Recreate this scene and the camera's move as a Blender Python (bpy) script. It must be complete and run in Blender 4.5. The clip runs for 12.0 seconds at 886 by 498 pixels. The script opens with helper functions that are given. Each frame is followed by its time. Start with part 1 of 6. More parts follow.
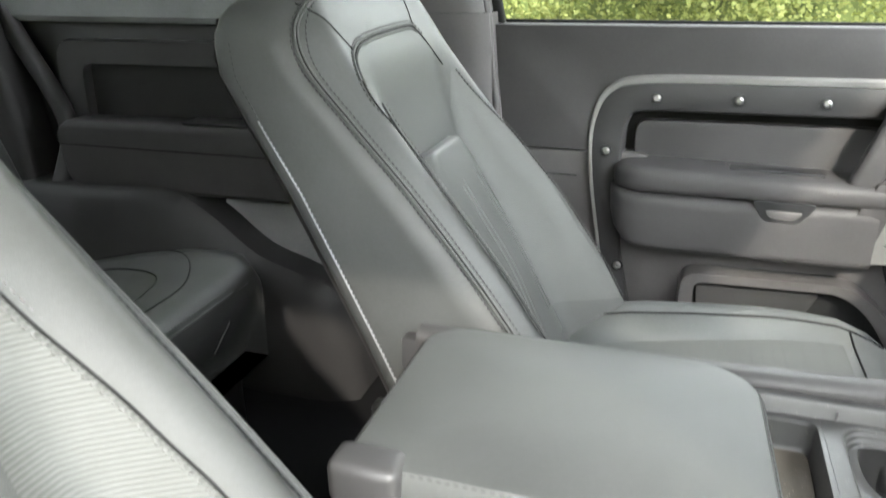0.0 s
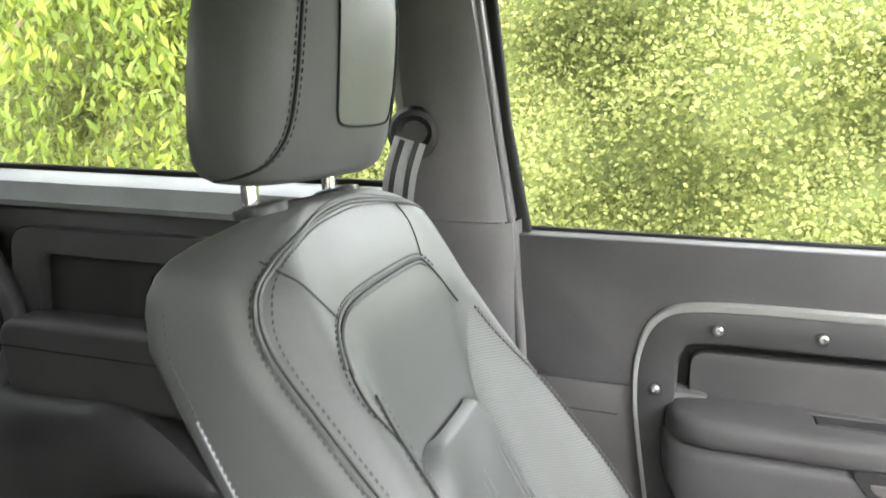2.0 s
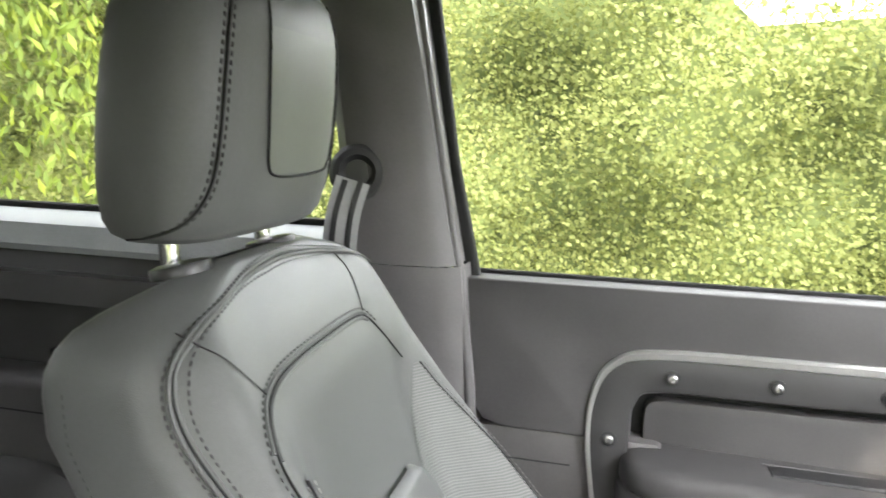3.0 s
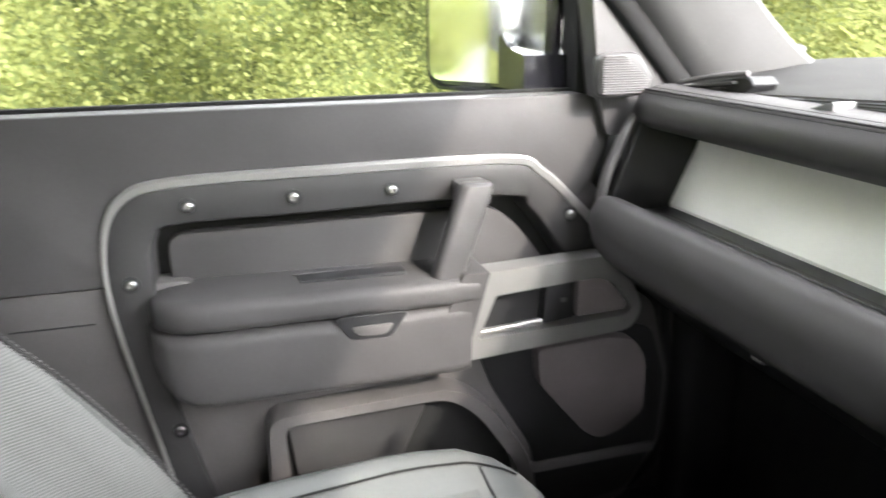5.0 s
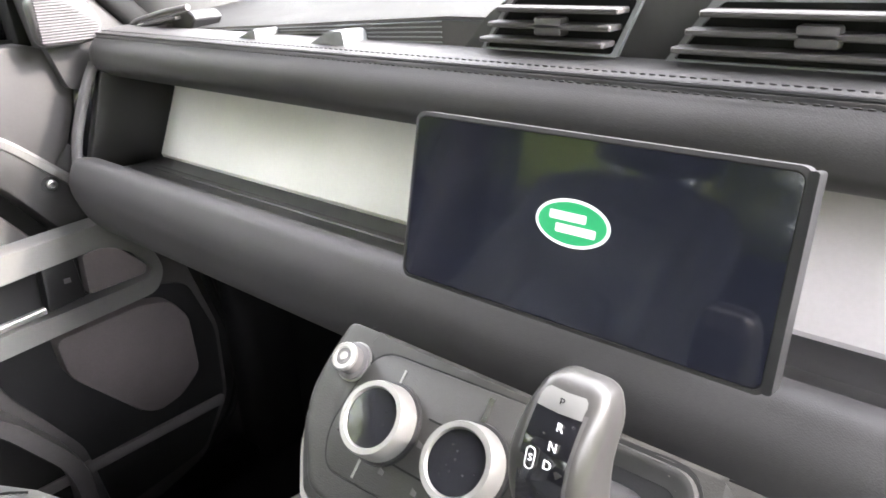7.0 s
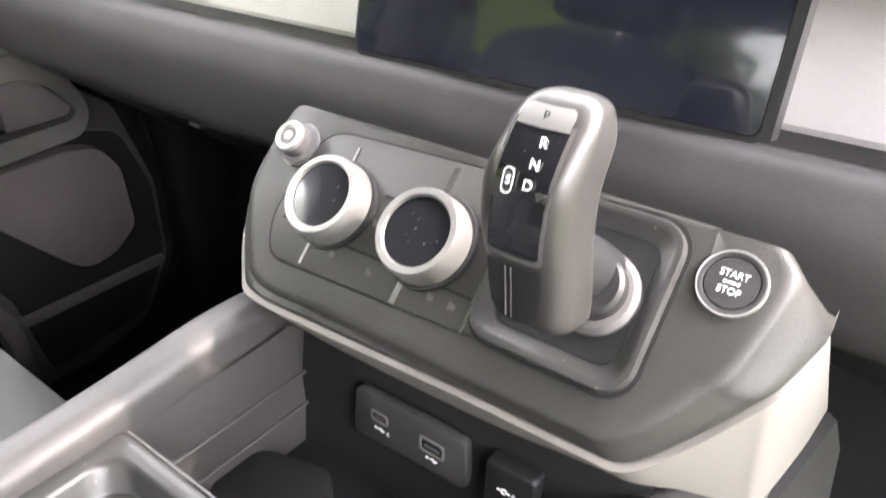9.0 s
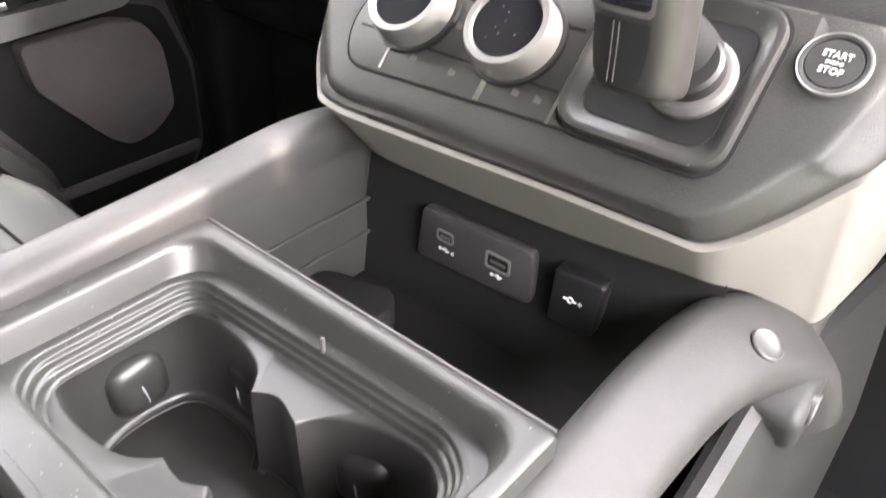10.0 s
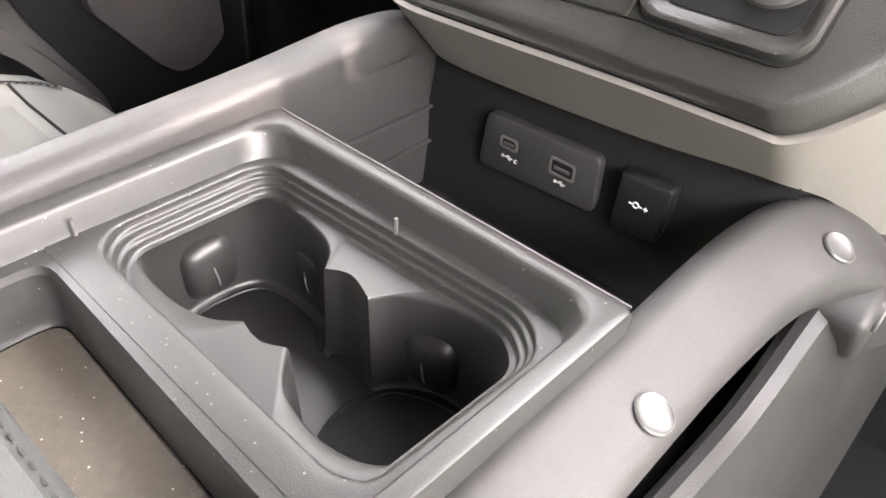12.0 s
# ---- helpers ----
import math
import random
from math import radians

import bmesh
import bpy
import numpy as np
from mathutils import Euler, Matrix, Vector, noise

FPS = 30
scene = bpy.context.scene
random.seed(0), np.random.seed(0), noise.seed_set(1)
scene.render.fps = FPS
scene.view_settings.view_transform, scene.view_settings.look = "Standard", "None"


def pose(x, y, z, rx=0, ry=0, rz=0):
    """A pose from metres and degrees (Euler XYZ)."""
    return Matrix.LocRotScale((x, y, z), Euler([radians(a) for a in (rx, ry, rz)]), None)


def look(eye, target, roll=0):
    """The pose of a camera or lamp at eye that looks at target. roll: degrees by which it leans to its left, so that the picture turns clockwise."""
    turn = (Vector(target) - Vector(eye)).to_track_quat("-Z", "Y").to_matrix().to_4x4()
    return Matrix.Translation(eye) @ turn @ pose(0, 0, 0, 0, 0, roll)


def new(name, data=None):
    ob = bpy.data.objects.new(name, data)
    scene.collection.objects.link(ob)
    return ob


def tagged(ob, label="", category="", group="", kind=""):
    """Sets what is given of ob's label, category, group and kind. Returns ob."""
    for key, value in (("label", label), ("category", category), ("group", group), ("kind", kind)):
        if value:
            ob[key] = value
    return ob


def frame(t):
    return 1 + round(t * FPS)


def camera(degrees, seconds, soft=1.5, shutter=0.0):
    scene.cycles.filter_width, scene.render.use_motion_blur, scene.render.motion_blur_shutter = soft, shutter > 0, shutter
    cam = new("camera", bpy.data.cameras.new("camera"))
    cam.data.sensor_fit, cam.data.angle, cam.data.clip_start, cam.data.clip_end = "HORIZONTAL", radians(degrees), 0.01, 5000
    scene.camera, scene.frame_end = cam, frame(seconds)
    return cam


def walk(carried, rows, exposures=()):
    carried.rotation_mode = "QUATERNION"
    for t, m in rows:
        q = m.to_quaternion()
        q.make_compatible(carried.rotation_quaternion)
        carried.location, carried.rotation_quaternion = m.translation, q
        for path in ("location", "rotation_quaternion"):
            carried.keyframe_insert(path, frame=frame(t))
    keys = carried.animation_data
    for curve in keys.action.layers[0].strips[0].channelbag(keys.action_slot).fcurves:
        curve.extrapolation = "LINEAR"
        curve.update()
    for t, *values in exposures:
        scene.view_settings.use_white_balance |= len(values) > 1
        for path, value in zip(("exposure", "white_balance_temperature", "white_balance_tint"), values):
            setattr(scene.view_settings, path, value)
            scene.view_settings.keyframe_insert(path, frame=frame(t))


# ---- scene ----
cam = camera(63.0, 12.0, 1.5, 0.4)
PATH = [
    (0, (0.337, -0.539, 1.5), (-0.239, 1.228, 0.761), -0.5),
    (0.5, (0.319, -0.493, 1.544), (-0.299, 1.302, 0.915), -0.5),
    (1, (0.294, -0.442, 1.552), (-0.339, 1.377, 1.012), -0.2),
    (1.5, (0.259, -0.363, 1.557), (-0.376, 1.479, 1.104), 0.3),
    (2, (0.235, -0.271, 1.581), (-0.38, 1.594, 1.2), 0.8),
    (2.5, (0.219, -0.228, 1.609), (-0.355, 1.66, 1.283), 1.2),
    (2.7, (0.216, -0.224, 1.612), (-0.335, 1.673, 1.301), 1.4),
    (4.3, (0.314, -0.153, 1.518), (0.455, 1.777, 1.012), 1.0),
    (4.5, (0.324, -0.155, 1.509), (0.583, 1.755, 0.973), 0.6),
    (5, (0.357, -0.167, 1.506), (0.903, 1.657, 0.895), -0.3),
    (5.5, (0.407, -0.178, 1.502), (1.253, 1.504, 0.827), -0.9),
    (6, (0.46, -0.189, 1.5), (1.57, 1.316, 0.79), -1.8),
    (6.5, (0.49, -0.211, 1.5), (1.787, 1.123, 0.767), -2.0),
    (6.7, (0.496, -0.219, 1.498), (1.84, 1.064, 0.757), -2.1),
    (8.3, (0.522, -0.21, 1.437), (1.92, 0.891, 0.524), -2.2),
    (8.5, (0.519, -0.207, 1.428), (1.913, 0.867, 0.477), -1.6),
    (9, (0.506, -0.205, 1.405), (1.866, 0.846, 0.383), -0.2),
    (9.5, (0.479, -0.203, 1.378), (1.789, 0.828, 0.273), 1.1),
    (10, (0.452, -0.206, 1.346), (1.722, 0.817, 0.188), 2.2),
    (10.5, (0.437, -0.207, 1.327), (1.667, 0.817, 0.127), 2.7),
    (11, (0.428, -0.207, 1.319), (1.627, 0.814, 0.086), 3.3),
    (11.5, (0.424, -0.206, 1.32), (1.601, 0.82, 0.07), 3.4),
    (12, (0.422, -0.207, 1.32), (1.593, 0.829, 0.073), 3.0),
]
walk(cam, [(t, look(eye, target, roll)) for t, eye, target, roll in PATH],
     [(0, 5.03, 6450, 7), (1, 5.5, 6500, 9), (2.5, 5.45, 6600, 11), (4.5, 5.35, 6550, 12), (6.5, 5.85, 6500, 15), (9, 6.0, 6700, 18), (10.2, 6.1, 6800, 18), (12, 5.9, 6950, 18)])

# ---- light ----
SUN_TO = Vector((0.406, -1.0, 0.71)).normalized()
world = bpy.data.worlds.new("sky")
scene.world = world
world.use_nodes = True
sky = world.node_tree.nodes.new("ShaderNodeTexSky")
sky.sky_type, sky.sun_disc = "NISHITA", False
sky.sun_elevation = math.asin(SUN_TO.z)
sky.sun_rotation = math.atan2(SUN_TO.x, SUN_TO.y)
sky.air_density, sky.dust_density = 1.0, 0.6
haze = world.node_tree.nodes.new("ShaderNodeHueSaturation")
haze.inputs["Saturation"].default_value = 0.13
world.node_tree.links.new(sky.outputs[0], haze.inputs["Color"])
world.node_tree.links.new(haze.outputs[0], world.node_tree.nodes["Background"].inputs[0])
world.node_tree.nodes["Background"].inputs[1].default_value = 0.15
sun = new("sun", bpy.data.lights.new("sun", "SUN"))
sun.data.energy, sun.data.angle, sun.data.color = 0.19, radians(1.5), (1.0, 0.91, 0.80)
sun.matrix_world = look((0, 0, 0), -SUN_TO)
scene.view_settings.exposure = 4.0


# ---- materials ----
def material(name, color, rough=0.5, metal=0.0, grain=0.0, grain_size=600.0, blotch=0.12, coat=0.0, shine=0.36, speck=0.0, tint=None, relief=None):
    """A surface with colour and gloss that vary at two scales, and fine relief. relief: 'dots', 'ribs' or 'noise'."""
    m = bpy.data.materials.new(name)
    m.use_nodes = True
    nt = m.node_tree
    n, l = nt.nodes, nt.links
    b = n["Principled BSDF"]
    co = n.new("ShaderNodeTexCoord")
    big = n.new("ShaderNodeTexNoise")
    big.inputs["Scale"].default_value, big.inputs["Detail"].default_value = 9.0, 5.0
    l.new(co.outputs["Object"], big.inputs["Vector"])
    fine = n.new("ShaderNodeTexNoise")
    fine.inputs["Scale"].default_value, fine.inputs["Detail"].default_value = 260.0, 3.0
    l.new(co.outputs["Object"], fine.inputs["Vector"])
    mix = n.new("ShaderNodeMath")
    mix.operation = "MULTIPLY_ADD"
    mix.inputs[1].default_value = 0.35
    l.new(fine.outputs["Fac"], mix.inputs[0])
    l.new(big.outputs["Fac"], mix.inputs[2])
    ramp = n.new("ShaderNodeValToRGB")
    ramp.color_ramp.elements[0].position, ramp.color_ramp.elements[1].position = 0.42, 0.92
    c2 = tint or tuple(min(1, c * (1 + 2 * blotch)) for c in color)
    ramp.color_ramp.elements[0].color = (*(c * (1 - blotch) for c in color), 1)
    ramp.color_ramp.elements[1].color = (*c2, 1)
    l.new(mix.outputs[0], ramp.inputs[0])
    l.new(ramp.outputs[0], b.inputs["Base Color"])
    if speck:
        # scattered grains of dust
        dots = n.new("ShaderNodeTexVoronoi")
        dots.inputs["Scale"].default_value = 170.0
        l.new(co.outputs["Object"], dots.inputs["Vector"])
        near = n.new("ShaderNodeMapRange")
        near.inputs["From Min"].default_value, near.inputs["From Max"].default_value = 0.05, 0.10
        near.inputs["To Min"].default_value, near.inputs["To Max"].default_value = speck, 0.0
        l.new(dots.outputs["Distance"], near.inputs["Value"])
        dust = n.new("ShaderNodeMixRGB")
        dust.inputs[2].default_value = (0.42, 0.39, 0.34, 1)
        l.new(near.outputs[0], dust.inputs[0])
        l.new(ramp.outputs[0], dust.inputs[1])
        l.new(dust.outputs[0], b.inputs["Base Color"])
    rr = n.new("ShaderNodeMapRange")
    rr.inputs["From Min"].default_value, rr.inputs["From Max"].default_value = 0.3, 1.0
    rr.inputs["To Min"].default_value, rr.inputs["To Max"].default_value = max(0.02, rough - 0.06), min(1, rough + 0.08)
    l.new(mix.outputs[0], rr.inputs["Value"])
    l.new(rr.outputs[0], b.inputs["Roughness"])
    b.inputs["Metallic"].default_value = metal
    b.inputs["Coat Weight"].default_value = coat
    if not metal and not coat:
        b.inputs["Specular IOR Level"].default_value = shine
    if grain:
        bump = n.new("ShaderNodeBump")
        bump.inputs["Strength"].default_value, bump.inputs["Distance"].default_value = grain, 0.0004
        if relief == "noise":
            tex = n.new("ShaderNodeTexNoise")
            tex.inputs["Scale"].default_value, tex.inputs["Detail"].default_value = grain_size, 2.0
            l.new(co.outputs["Object"], tex.inputs["Vector"])
            l.new(tex.outputs["Fac"], bump.inputs["Height"])
        else:
            tex = n.new("ShaderNodeTexVoronoi")
            tex.inputs["Scale"].default_value = grain_size if relief != "ribs" else 380.0
            if relief == "ribs":
                # rows of fine ribs, each pricked with holes; valley shade is put into the colour
                tex.inputs["Randomness"].default_value = 0.0
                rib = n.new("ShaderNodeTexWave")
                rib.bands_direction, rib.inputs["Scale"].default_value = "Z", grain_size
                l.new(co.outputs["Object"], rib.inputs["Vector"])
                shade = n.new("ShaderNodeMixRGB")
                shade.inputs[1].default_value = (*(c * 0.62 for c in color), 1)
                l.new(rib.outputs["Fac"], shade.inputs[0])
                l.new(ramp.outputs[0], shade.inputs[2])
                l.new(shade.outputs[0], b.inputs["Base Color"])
            if relief == "dots":
                tex.inputs["Randomness"].default_value = 0.0
            l.new(co.outputs["Object"], tex.inputs["Vector"])
            if relief == "dots":
                hole = n.new("ShaderNodeMapRange")
                hole.inputs["From Min"].default_value, hole.inputs["From Max"].default_value = 0.14, 0.26
                l.new(tex.outputs["Distance"], hole.inputs["Value"])
                l.new(hole.outputs[0], bump.inputs["Height"])
                dark = n.new("ShaderNodeMixRGB")
                dark.inputs[1].default_value = (*(c * 0.5 for c in color), 1)
                l.new(hole.outputs[0], dark.inputs[0])
                l.new(ramp.outputs[0], dark.inputs[2])
                l.new(dark.outputs[0], b.inputs["Base Color"])
            elif relief == "ribs":
                l.new(rib.outputs["Fac"], bump.inputs["Height"])
            else:
                l.new(tex.outputs["Distance"], bump.inputs["Height"])
        l.new(bump.outputs[0], b.inputs["Normal"])
    return m


M_LEATHER = material("dark leather", (0.046, 0.0475, 0.0455), 0.48, grain=0.22, grain_size=1100, shine=0.38)
M_CUSHION = material("cushion leather", (0.070, 0.073, 0.070), 0.40, grain=0.22, grain_size=1100, shine=0.46)
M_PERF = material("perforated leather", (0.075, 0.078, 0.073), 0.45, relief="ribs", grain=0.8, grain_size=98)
M_PERF_FLAT = material("perforated cushion leather", (0.072, 0.075, 0.071), 0.45, relief="dots", grain=0.8, grain_size=420)
M_LEATHER_SOFT = material("soft trim", (0.040, 0.0385, 0.0385), 0.54, grain=0.25, grain_size=1100, shine=0.24)
M_PLASTIC = material("grained dark plastic", (0.034, 0.033, 0.033), 0.42, grain=0.35, grain_size=1100, relief="noise", shine=0.42)
M_PLASTIC_GREY = material("grey moulded plastic", (0.074, 0.070, 0.070), 0.50, grain=0.3, grain_size=1100, relief="noise")
M_BLACK = material("black plastic", (0.0120, 0.0120, 0.0125), 0.38, grain=0.3, grain_size=1200, relief="noise", shine=0.35)
M_CONSOLE = material("console powder coat", (0.026, 0.0253, 0.0234), 0.42, relief="noise", shine=0.36, grain=0.5, grain_size=1150)
M_SLAB = material("moulded tray plastic", (0.026, 0.0256, 0.0246), 0.34, grain=0.25, grain_size=1300, relief="noise", shine=0.46, speck=0.35)
M_RUBBER = material("black rubber", (0.010, 0.010, 0.010), 0.85, grain=0.3, grain_size=800, relief="noise", shine=0.2)
M_SILVER = material("satin silver", (0.25, 0.246, 0.238), 0.36, metal=0.7, blotch=0.05)
M_CHROME = material("chrome", (0.78, 0.78, 0.78), 0.15, metal=1.0, blotch=0.03)
M_STEEL = material("screw steel", (0.30, 0.30, 0.295), 0.30, metal=1.0, blotch=0.05)
M_PALE = material("pale grey panel", (0.8, 0.792, 0.744), 0.5, grain=0.2, grain_size=1300, relief="noise", blotch=0.04)
M_BEIGE = material("warm pale trim", (0.18, 0.168, 0.154), 0.5, grain=0.15, grain_size=1300, relief="noise", blotch=0.05)
M_DRIVERTRIM = material("pinkish grey trim", (0.46, 0.435, 0.425), 0.55, grain=0.15, grain_size=1300, relief="noise", blotch=0.05)
M_GLOSS = material("piano black", (0.008, 0.008, 0.010), 0.10, blotch=0.1, coat=0.5, speck=0.12)
M_SCREEN = material("dark display glass", (0.010, 0.011, 0.018), 0.08, blotch=0.05, coat=0.2)
M_THREAD = material("grey thread", (0.095, 0.095, 0.092), 0.8, shine=0.2)
M_THREAD_DARK = material("black thread", (0.024, 0.024, 0.024), 0.8)
M_SILL = material("pale grey sill", (0.19, 0.195, 0.20), 0.5, grain=0.3, grain_size=1100, relief="noise")
M_DASHTOP = material("dash top grain", (0.0125, 0.0123, 0.0119), 0.7, shine=0.14, grain=0.6, grain_size=900, relief="noise")
M_CARPET = material("black carpet", (0.011, 0.011, 0.0115), 0.95, grain=1.0, grain_size=500, relief="noise", shine=0.1)
M_BELT = material("grey webbing", (0.208, 0.208, 0.208), 0.75, grain=0.5, grain_size=900, relief="noise")
M_CEIL = material("pale headliner cloth", (0.20, 0.198, 0.192), 0.95, grain=0.3, grain_size=700, relief="noise")
M_HEAD = material("grey pillar cloth", (0.060, 0.0595, 0.058), 0.9, grain=0.3, grain_size=700, relief="noise")
M_WHITE = material("print white", (0.672, 0.672, 0.672), 0.5)
M_GRILLE = material("woven grille cloth", (0.085, 0.075, 0.075), 0.7, grain=0.8, grain_size=520, relief="dots", shine=0.15)
M_FRAME = material("dark screwed frame", (0.024, 0.0235, 0.0235), 0.45, grain=0.35, grain_size=1100, relief="noise", shine=0.28)
M_DOORLOW = material("door lower plastic", (0.060, 0.057, 0.056), 0.45, grain=0.3, grain_size=1100, relief="noise")
M_PAINT = material("car paint", (0.022, 0.024, 0.026), 0.25, metal=0.3, coat=1.0)


def glass(name, tint=(1, 1, 1)):
    m = bpy.data.materials.new(name)
    m.use_nodes = True
    b = m.node_tree.nodes["Principled BSDF"]
    b.inputs["Base Color"].default_value = (*tint, 1)
    b.inputs["Roughness"].default_value = 0.0
    b.inputs["IOR"].default_value = 1.01
    b.inputs["Transmission Weight"].default_value = 1.0
    return m


M_GLASS = glass("window glass", (0.93, 0.95, 0.93))
M_MIRROR = material("mirror silvering", (0.9, 0.9, 0.9), 0.03, metal=1.0, blotch=0.0)


# ---- shaping helpers ----
def part(name, bm, mat, parent=None, label="", flat=35.0):
    """Links a bmesh as one mesh object under parent."""
    me = bpy.data.meshes.new(name)
    bmesh.ops.recalc_face_normals(bm, faces=bm.faces)
    for f in bm.faces:
        f.smooth = True
    bm.to_mesh(me)
    bm.free()
    me.materials.append(mat)
    me.set_sharp_from_angle(angle=radians(flat))
    ob = new(name, me)
    ob.parent = parent
    if label:
        ob["label"] = label
    return ob


def thing(name, label, category, at=(0, 0, 0), group="", kind=""):
    """An empty at the base of a thing; its parts are given in world places."""
    ob = tagged(new(name), label, category, group, kind)
    ob.location = at
    ob.empty_display_size = 0.05
    bpy.context.view_layer.update()
    return ob


def put(ob, parent):
    """Parents ob, keeping its place in the world: parts of a part stand in its own frame."""
    ob.parent = parent
    if parent.type == "EMPTY":
        ob.matrix_parent_inverse = Matrix.Translation(-Vector(parent.location))
    return ob


def loft(rings, closed=True, caps=True):
    """A skin over rings of points, all of one length."""
    bm = bmesh.new()
    rows = [[bm.verts.new(p) for p in ring] for ring in rings]
    n = len(rows[0])
    for a, b in zip(rows, rows[1:]):
        for i in range(n if closed else n - 1):
            j = (i + 1) % n
            bm.faces.new((a[i], a[j], b[j], b[i]))
    if caps and closed:
        bm.faces.new(rows[0][::-1])
        bm.faces.new(rows[-1])
    return bm


def to3(axis, p, q, d):
    return {"x": (d, p, q), "y": (p, d, q), "z": (p, q, d)}[axis]


def prism(pts, axis, a, b, bevel=0.0, seg=2):
    """A polygon pushed along an axis from a to b, its edges rounded."""
    bm = bmesh.new()
    lo = [bm.verts.new(to3(axis, p, q, a)) for p, q in pts]
    hi = [bm.verts.new(to3(axis, p, q, b)) for p, q in pts]
    n = len(pts)
    for i in range(n):
        j = (i + 1) % n
        bm.faces.new((lo[i], lo[j], hi[j], hi[i]))
    bm.faces.new(lo[::-1])
    bm.faces.new(hi)
    bmesh.ops.recalc_face_normals(bm, faces=bm.faces)
    if bevel:
        edges = [e for e in bm.edges if len(e.link_faces) == 2 and e.calc_face_angle(0) > 0.5]
        bmesh.ops.bevel(bm, geom=edges, offset=bevel, segments=seg, profile=0.5, affect="EDGES", clamp_overlap=True)
    return bm


def box(x0, x1, y0, y1, z0, z1, bevel=0.004, seg=2):
    return prism([(x0, y0), (x1, y0), (x1, y1), (x0, y1)], "z", z0, z1, bevel, seg)


def round_rect(w, h, r, n=6):
    """Points round a rectangle w by h with rounded corners, centred."""
    out = []
    for cx, cy, a0 in ((w / 2 - r, h / 2 - r, 0), (-w / 2 + r, h / 2 - r, 90), (-w / 2 + r, -h / 2 + r, 180), (w / 2 - r, -h / 2 + r, 270)):
        for k in range(n + 1):
            a = radians(a0 + 90 * k / n)
            out.append((cx + r * math.cos(a), cy + r * math.sin(a)))
    return out


def curve(pts, n=8, closed=False):
    """A smooth line through points of any size."""
    P = [Vector(p) for p in pts]
    m = len(P)
    out = []
    for i in range(m if closed else m - 1):
        if closed:
            a, b, c, d = P[(i - 1) % m], P[i], P[(i + 1) % m], P[(i + 2) % m]
        else:
            a, b, c, d = P[max(i - 1, 0)], P[i], P[i + 1], P[min(i + 2, m - 1)]
        for k in range(n):
            t = k / n
            out.append(0.5 * ((2 * b) + (c - a) * t + (2 * a - 5 * b + 4 * c - d) * t * t + (3 * b - a - 3 * c + d) * t ** 3))
    if not closed:
        out.append(P[-1])
    return out


def rounded(pts, r, n=5):
    """A 2D outline with its corners rounded by r (one number, or one a corner)."""
    out = []
    m = len(pts)
    for i in range(m):
        p0, p1, p2 = Vector(pts[i - 1]), Vector(pts[i]), Vector(pts[(i + 1) % m])
        rr = r[i] if isinstance(r, (list, tuple)) else r
        d0, d2 = (p0 - p1), (p2 - p1)
        k = min(rr, d0.length * 0.45, d2.length * 0.45)
        if k < 1e-5:
            out.append(tuple(p1))
            continue
        a, b = p1 + d0.normalized() * k, p1 + d2.normalized() * k
        for j in range(n + 1):
            t = j / n
            out.append(tuple((1 - t) ** 2 * a + 2 * t * (1 - t) * p1 + t * t * b))
    return out


def sweep(path, section, up=(0, 0, 1), scale=None, caps=True):
    """A section (across, up) carried along a path."""
    P = [Vector(p) for p in path]
    rings = []
    for i, p in enumerate(P):
        d = (P[min(i + 1, len(P) - 1)] - P[max(i - 1, 0)]).normalized()
        side = d.cross(Vector(up)).normalized()
        top = side.cross(d).normalized()
        k = scale[i] if scale else 1.0
        rings.append([p + side * (a * k) + top * (b * k) for a, b in section])
    return loft(rings, True, caps)


def tube(path, r, n=8, up=(0.02, 0.03, 1)):
    return sweep(path, [(r * math.cos(2 * math.pi * k / n), r * math.sin(2 * math.pi * k / n)) for k in range(n)], up)


def lathe(profile, m, n=32, caps=True):
    """A shape turned round the local z of the pose m: (radius, height) pairs, closed at both ends."""
    rings = [[m @ Vector((r * math.cos(2 * math.pi * k / n), r * math.sin(2 * math.pi * k / n), h)) for k in range(n)] for r, h in profile]
    return loft(rings, True, caps)


def table(z, rows, col):
    """Reads a column of a profile table at z, smoothly."""
    zs = [r[0] for r in rows]
    return float(np.interp(z, zs, [r[col] for r in rows]))


def facing(place, normal, up=(0, 0, 1)):
    """A pose at place whose z looks along normal."""
    n = Vector(normal).normalized()
    x = Vector(up).cross(n).normalized()
    y = n.cross(x)
    return Matrix.Translation(place) @ Matrix((x, y, n)).transposed().to_4x4()


def stitch_run(path, r=0.0008, dash=0.0042, gap=0.0026):
    """Short threads along a path, as one mesh."""
    P = [Vector(p) for p in path]
    seg = [(b - a).length for a, b in zip(P, P[1:])]
    total = sum(seg)
    bm = bmesh.new()

    def at(s):
        for k, g in enumerate(seg):
            if s <= g or k == len(seg) - 1:
                return P[k].lerp(P[k + 1], min(1, s / max(g, 1e-9)))
            s -= g
    s = 0.0
    while s + dash < total:
        a, b = at(s), at(s + dash)
        d = (b - a).normalized()
        u = d.orthogonal().normalized()
        v = d.cross(u)
        ends = []
        for p, k in ((a, 0.5), (a.lerp(b, 0.25), 1), (a.lerp(b, 0.75), 1), (b, 0.5)):
            ends.append([bm.verts.new(p + (u * math.cos(q) + v * math.sin(q)) * r * k) for q in (0, 1.571, 3.142, 4.712)])
        for e0, e1 in zip(ends, ends[1:]):
            for k in range(4):
                bm.faces.new((e0[k], e0[(k + 1) % 4], e1[(k + 1) % 4], e1[k]))
        s += dash + gap
    return bm


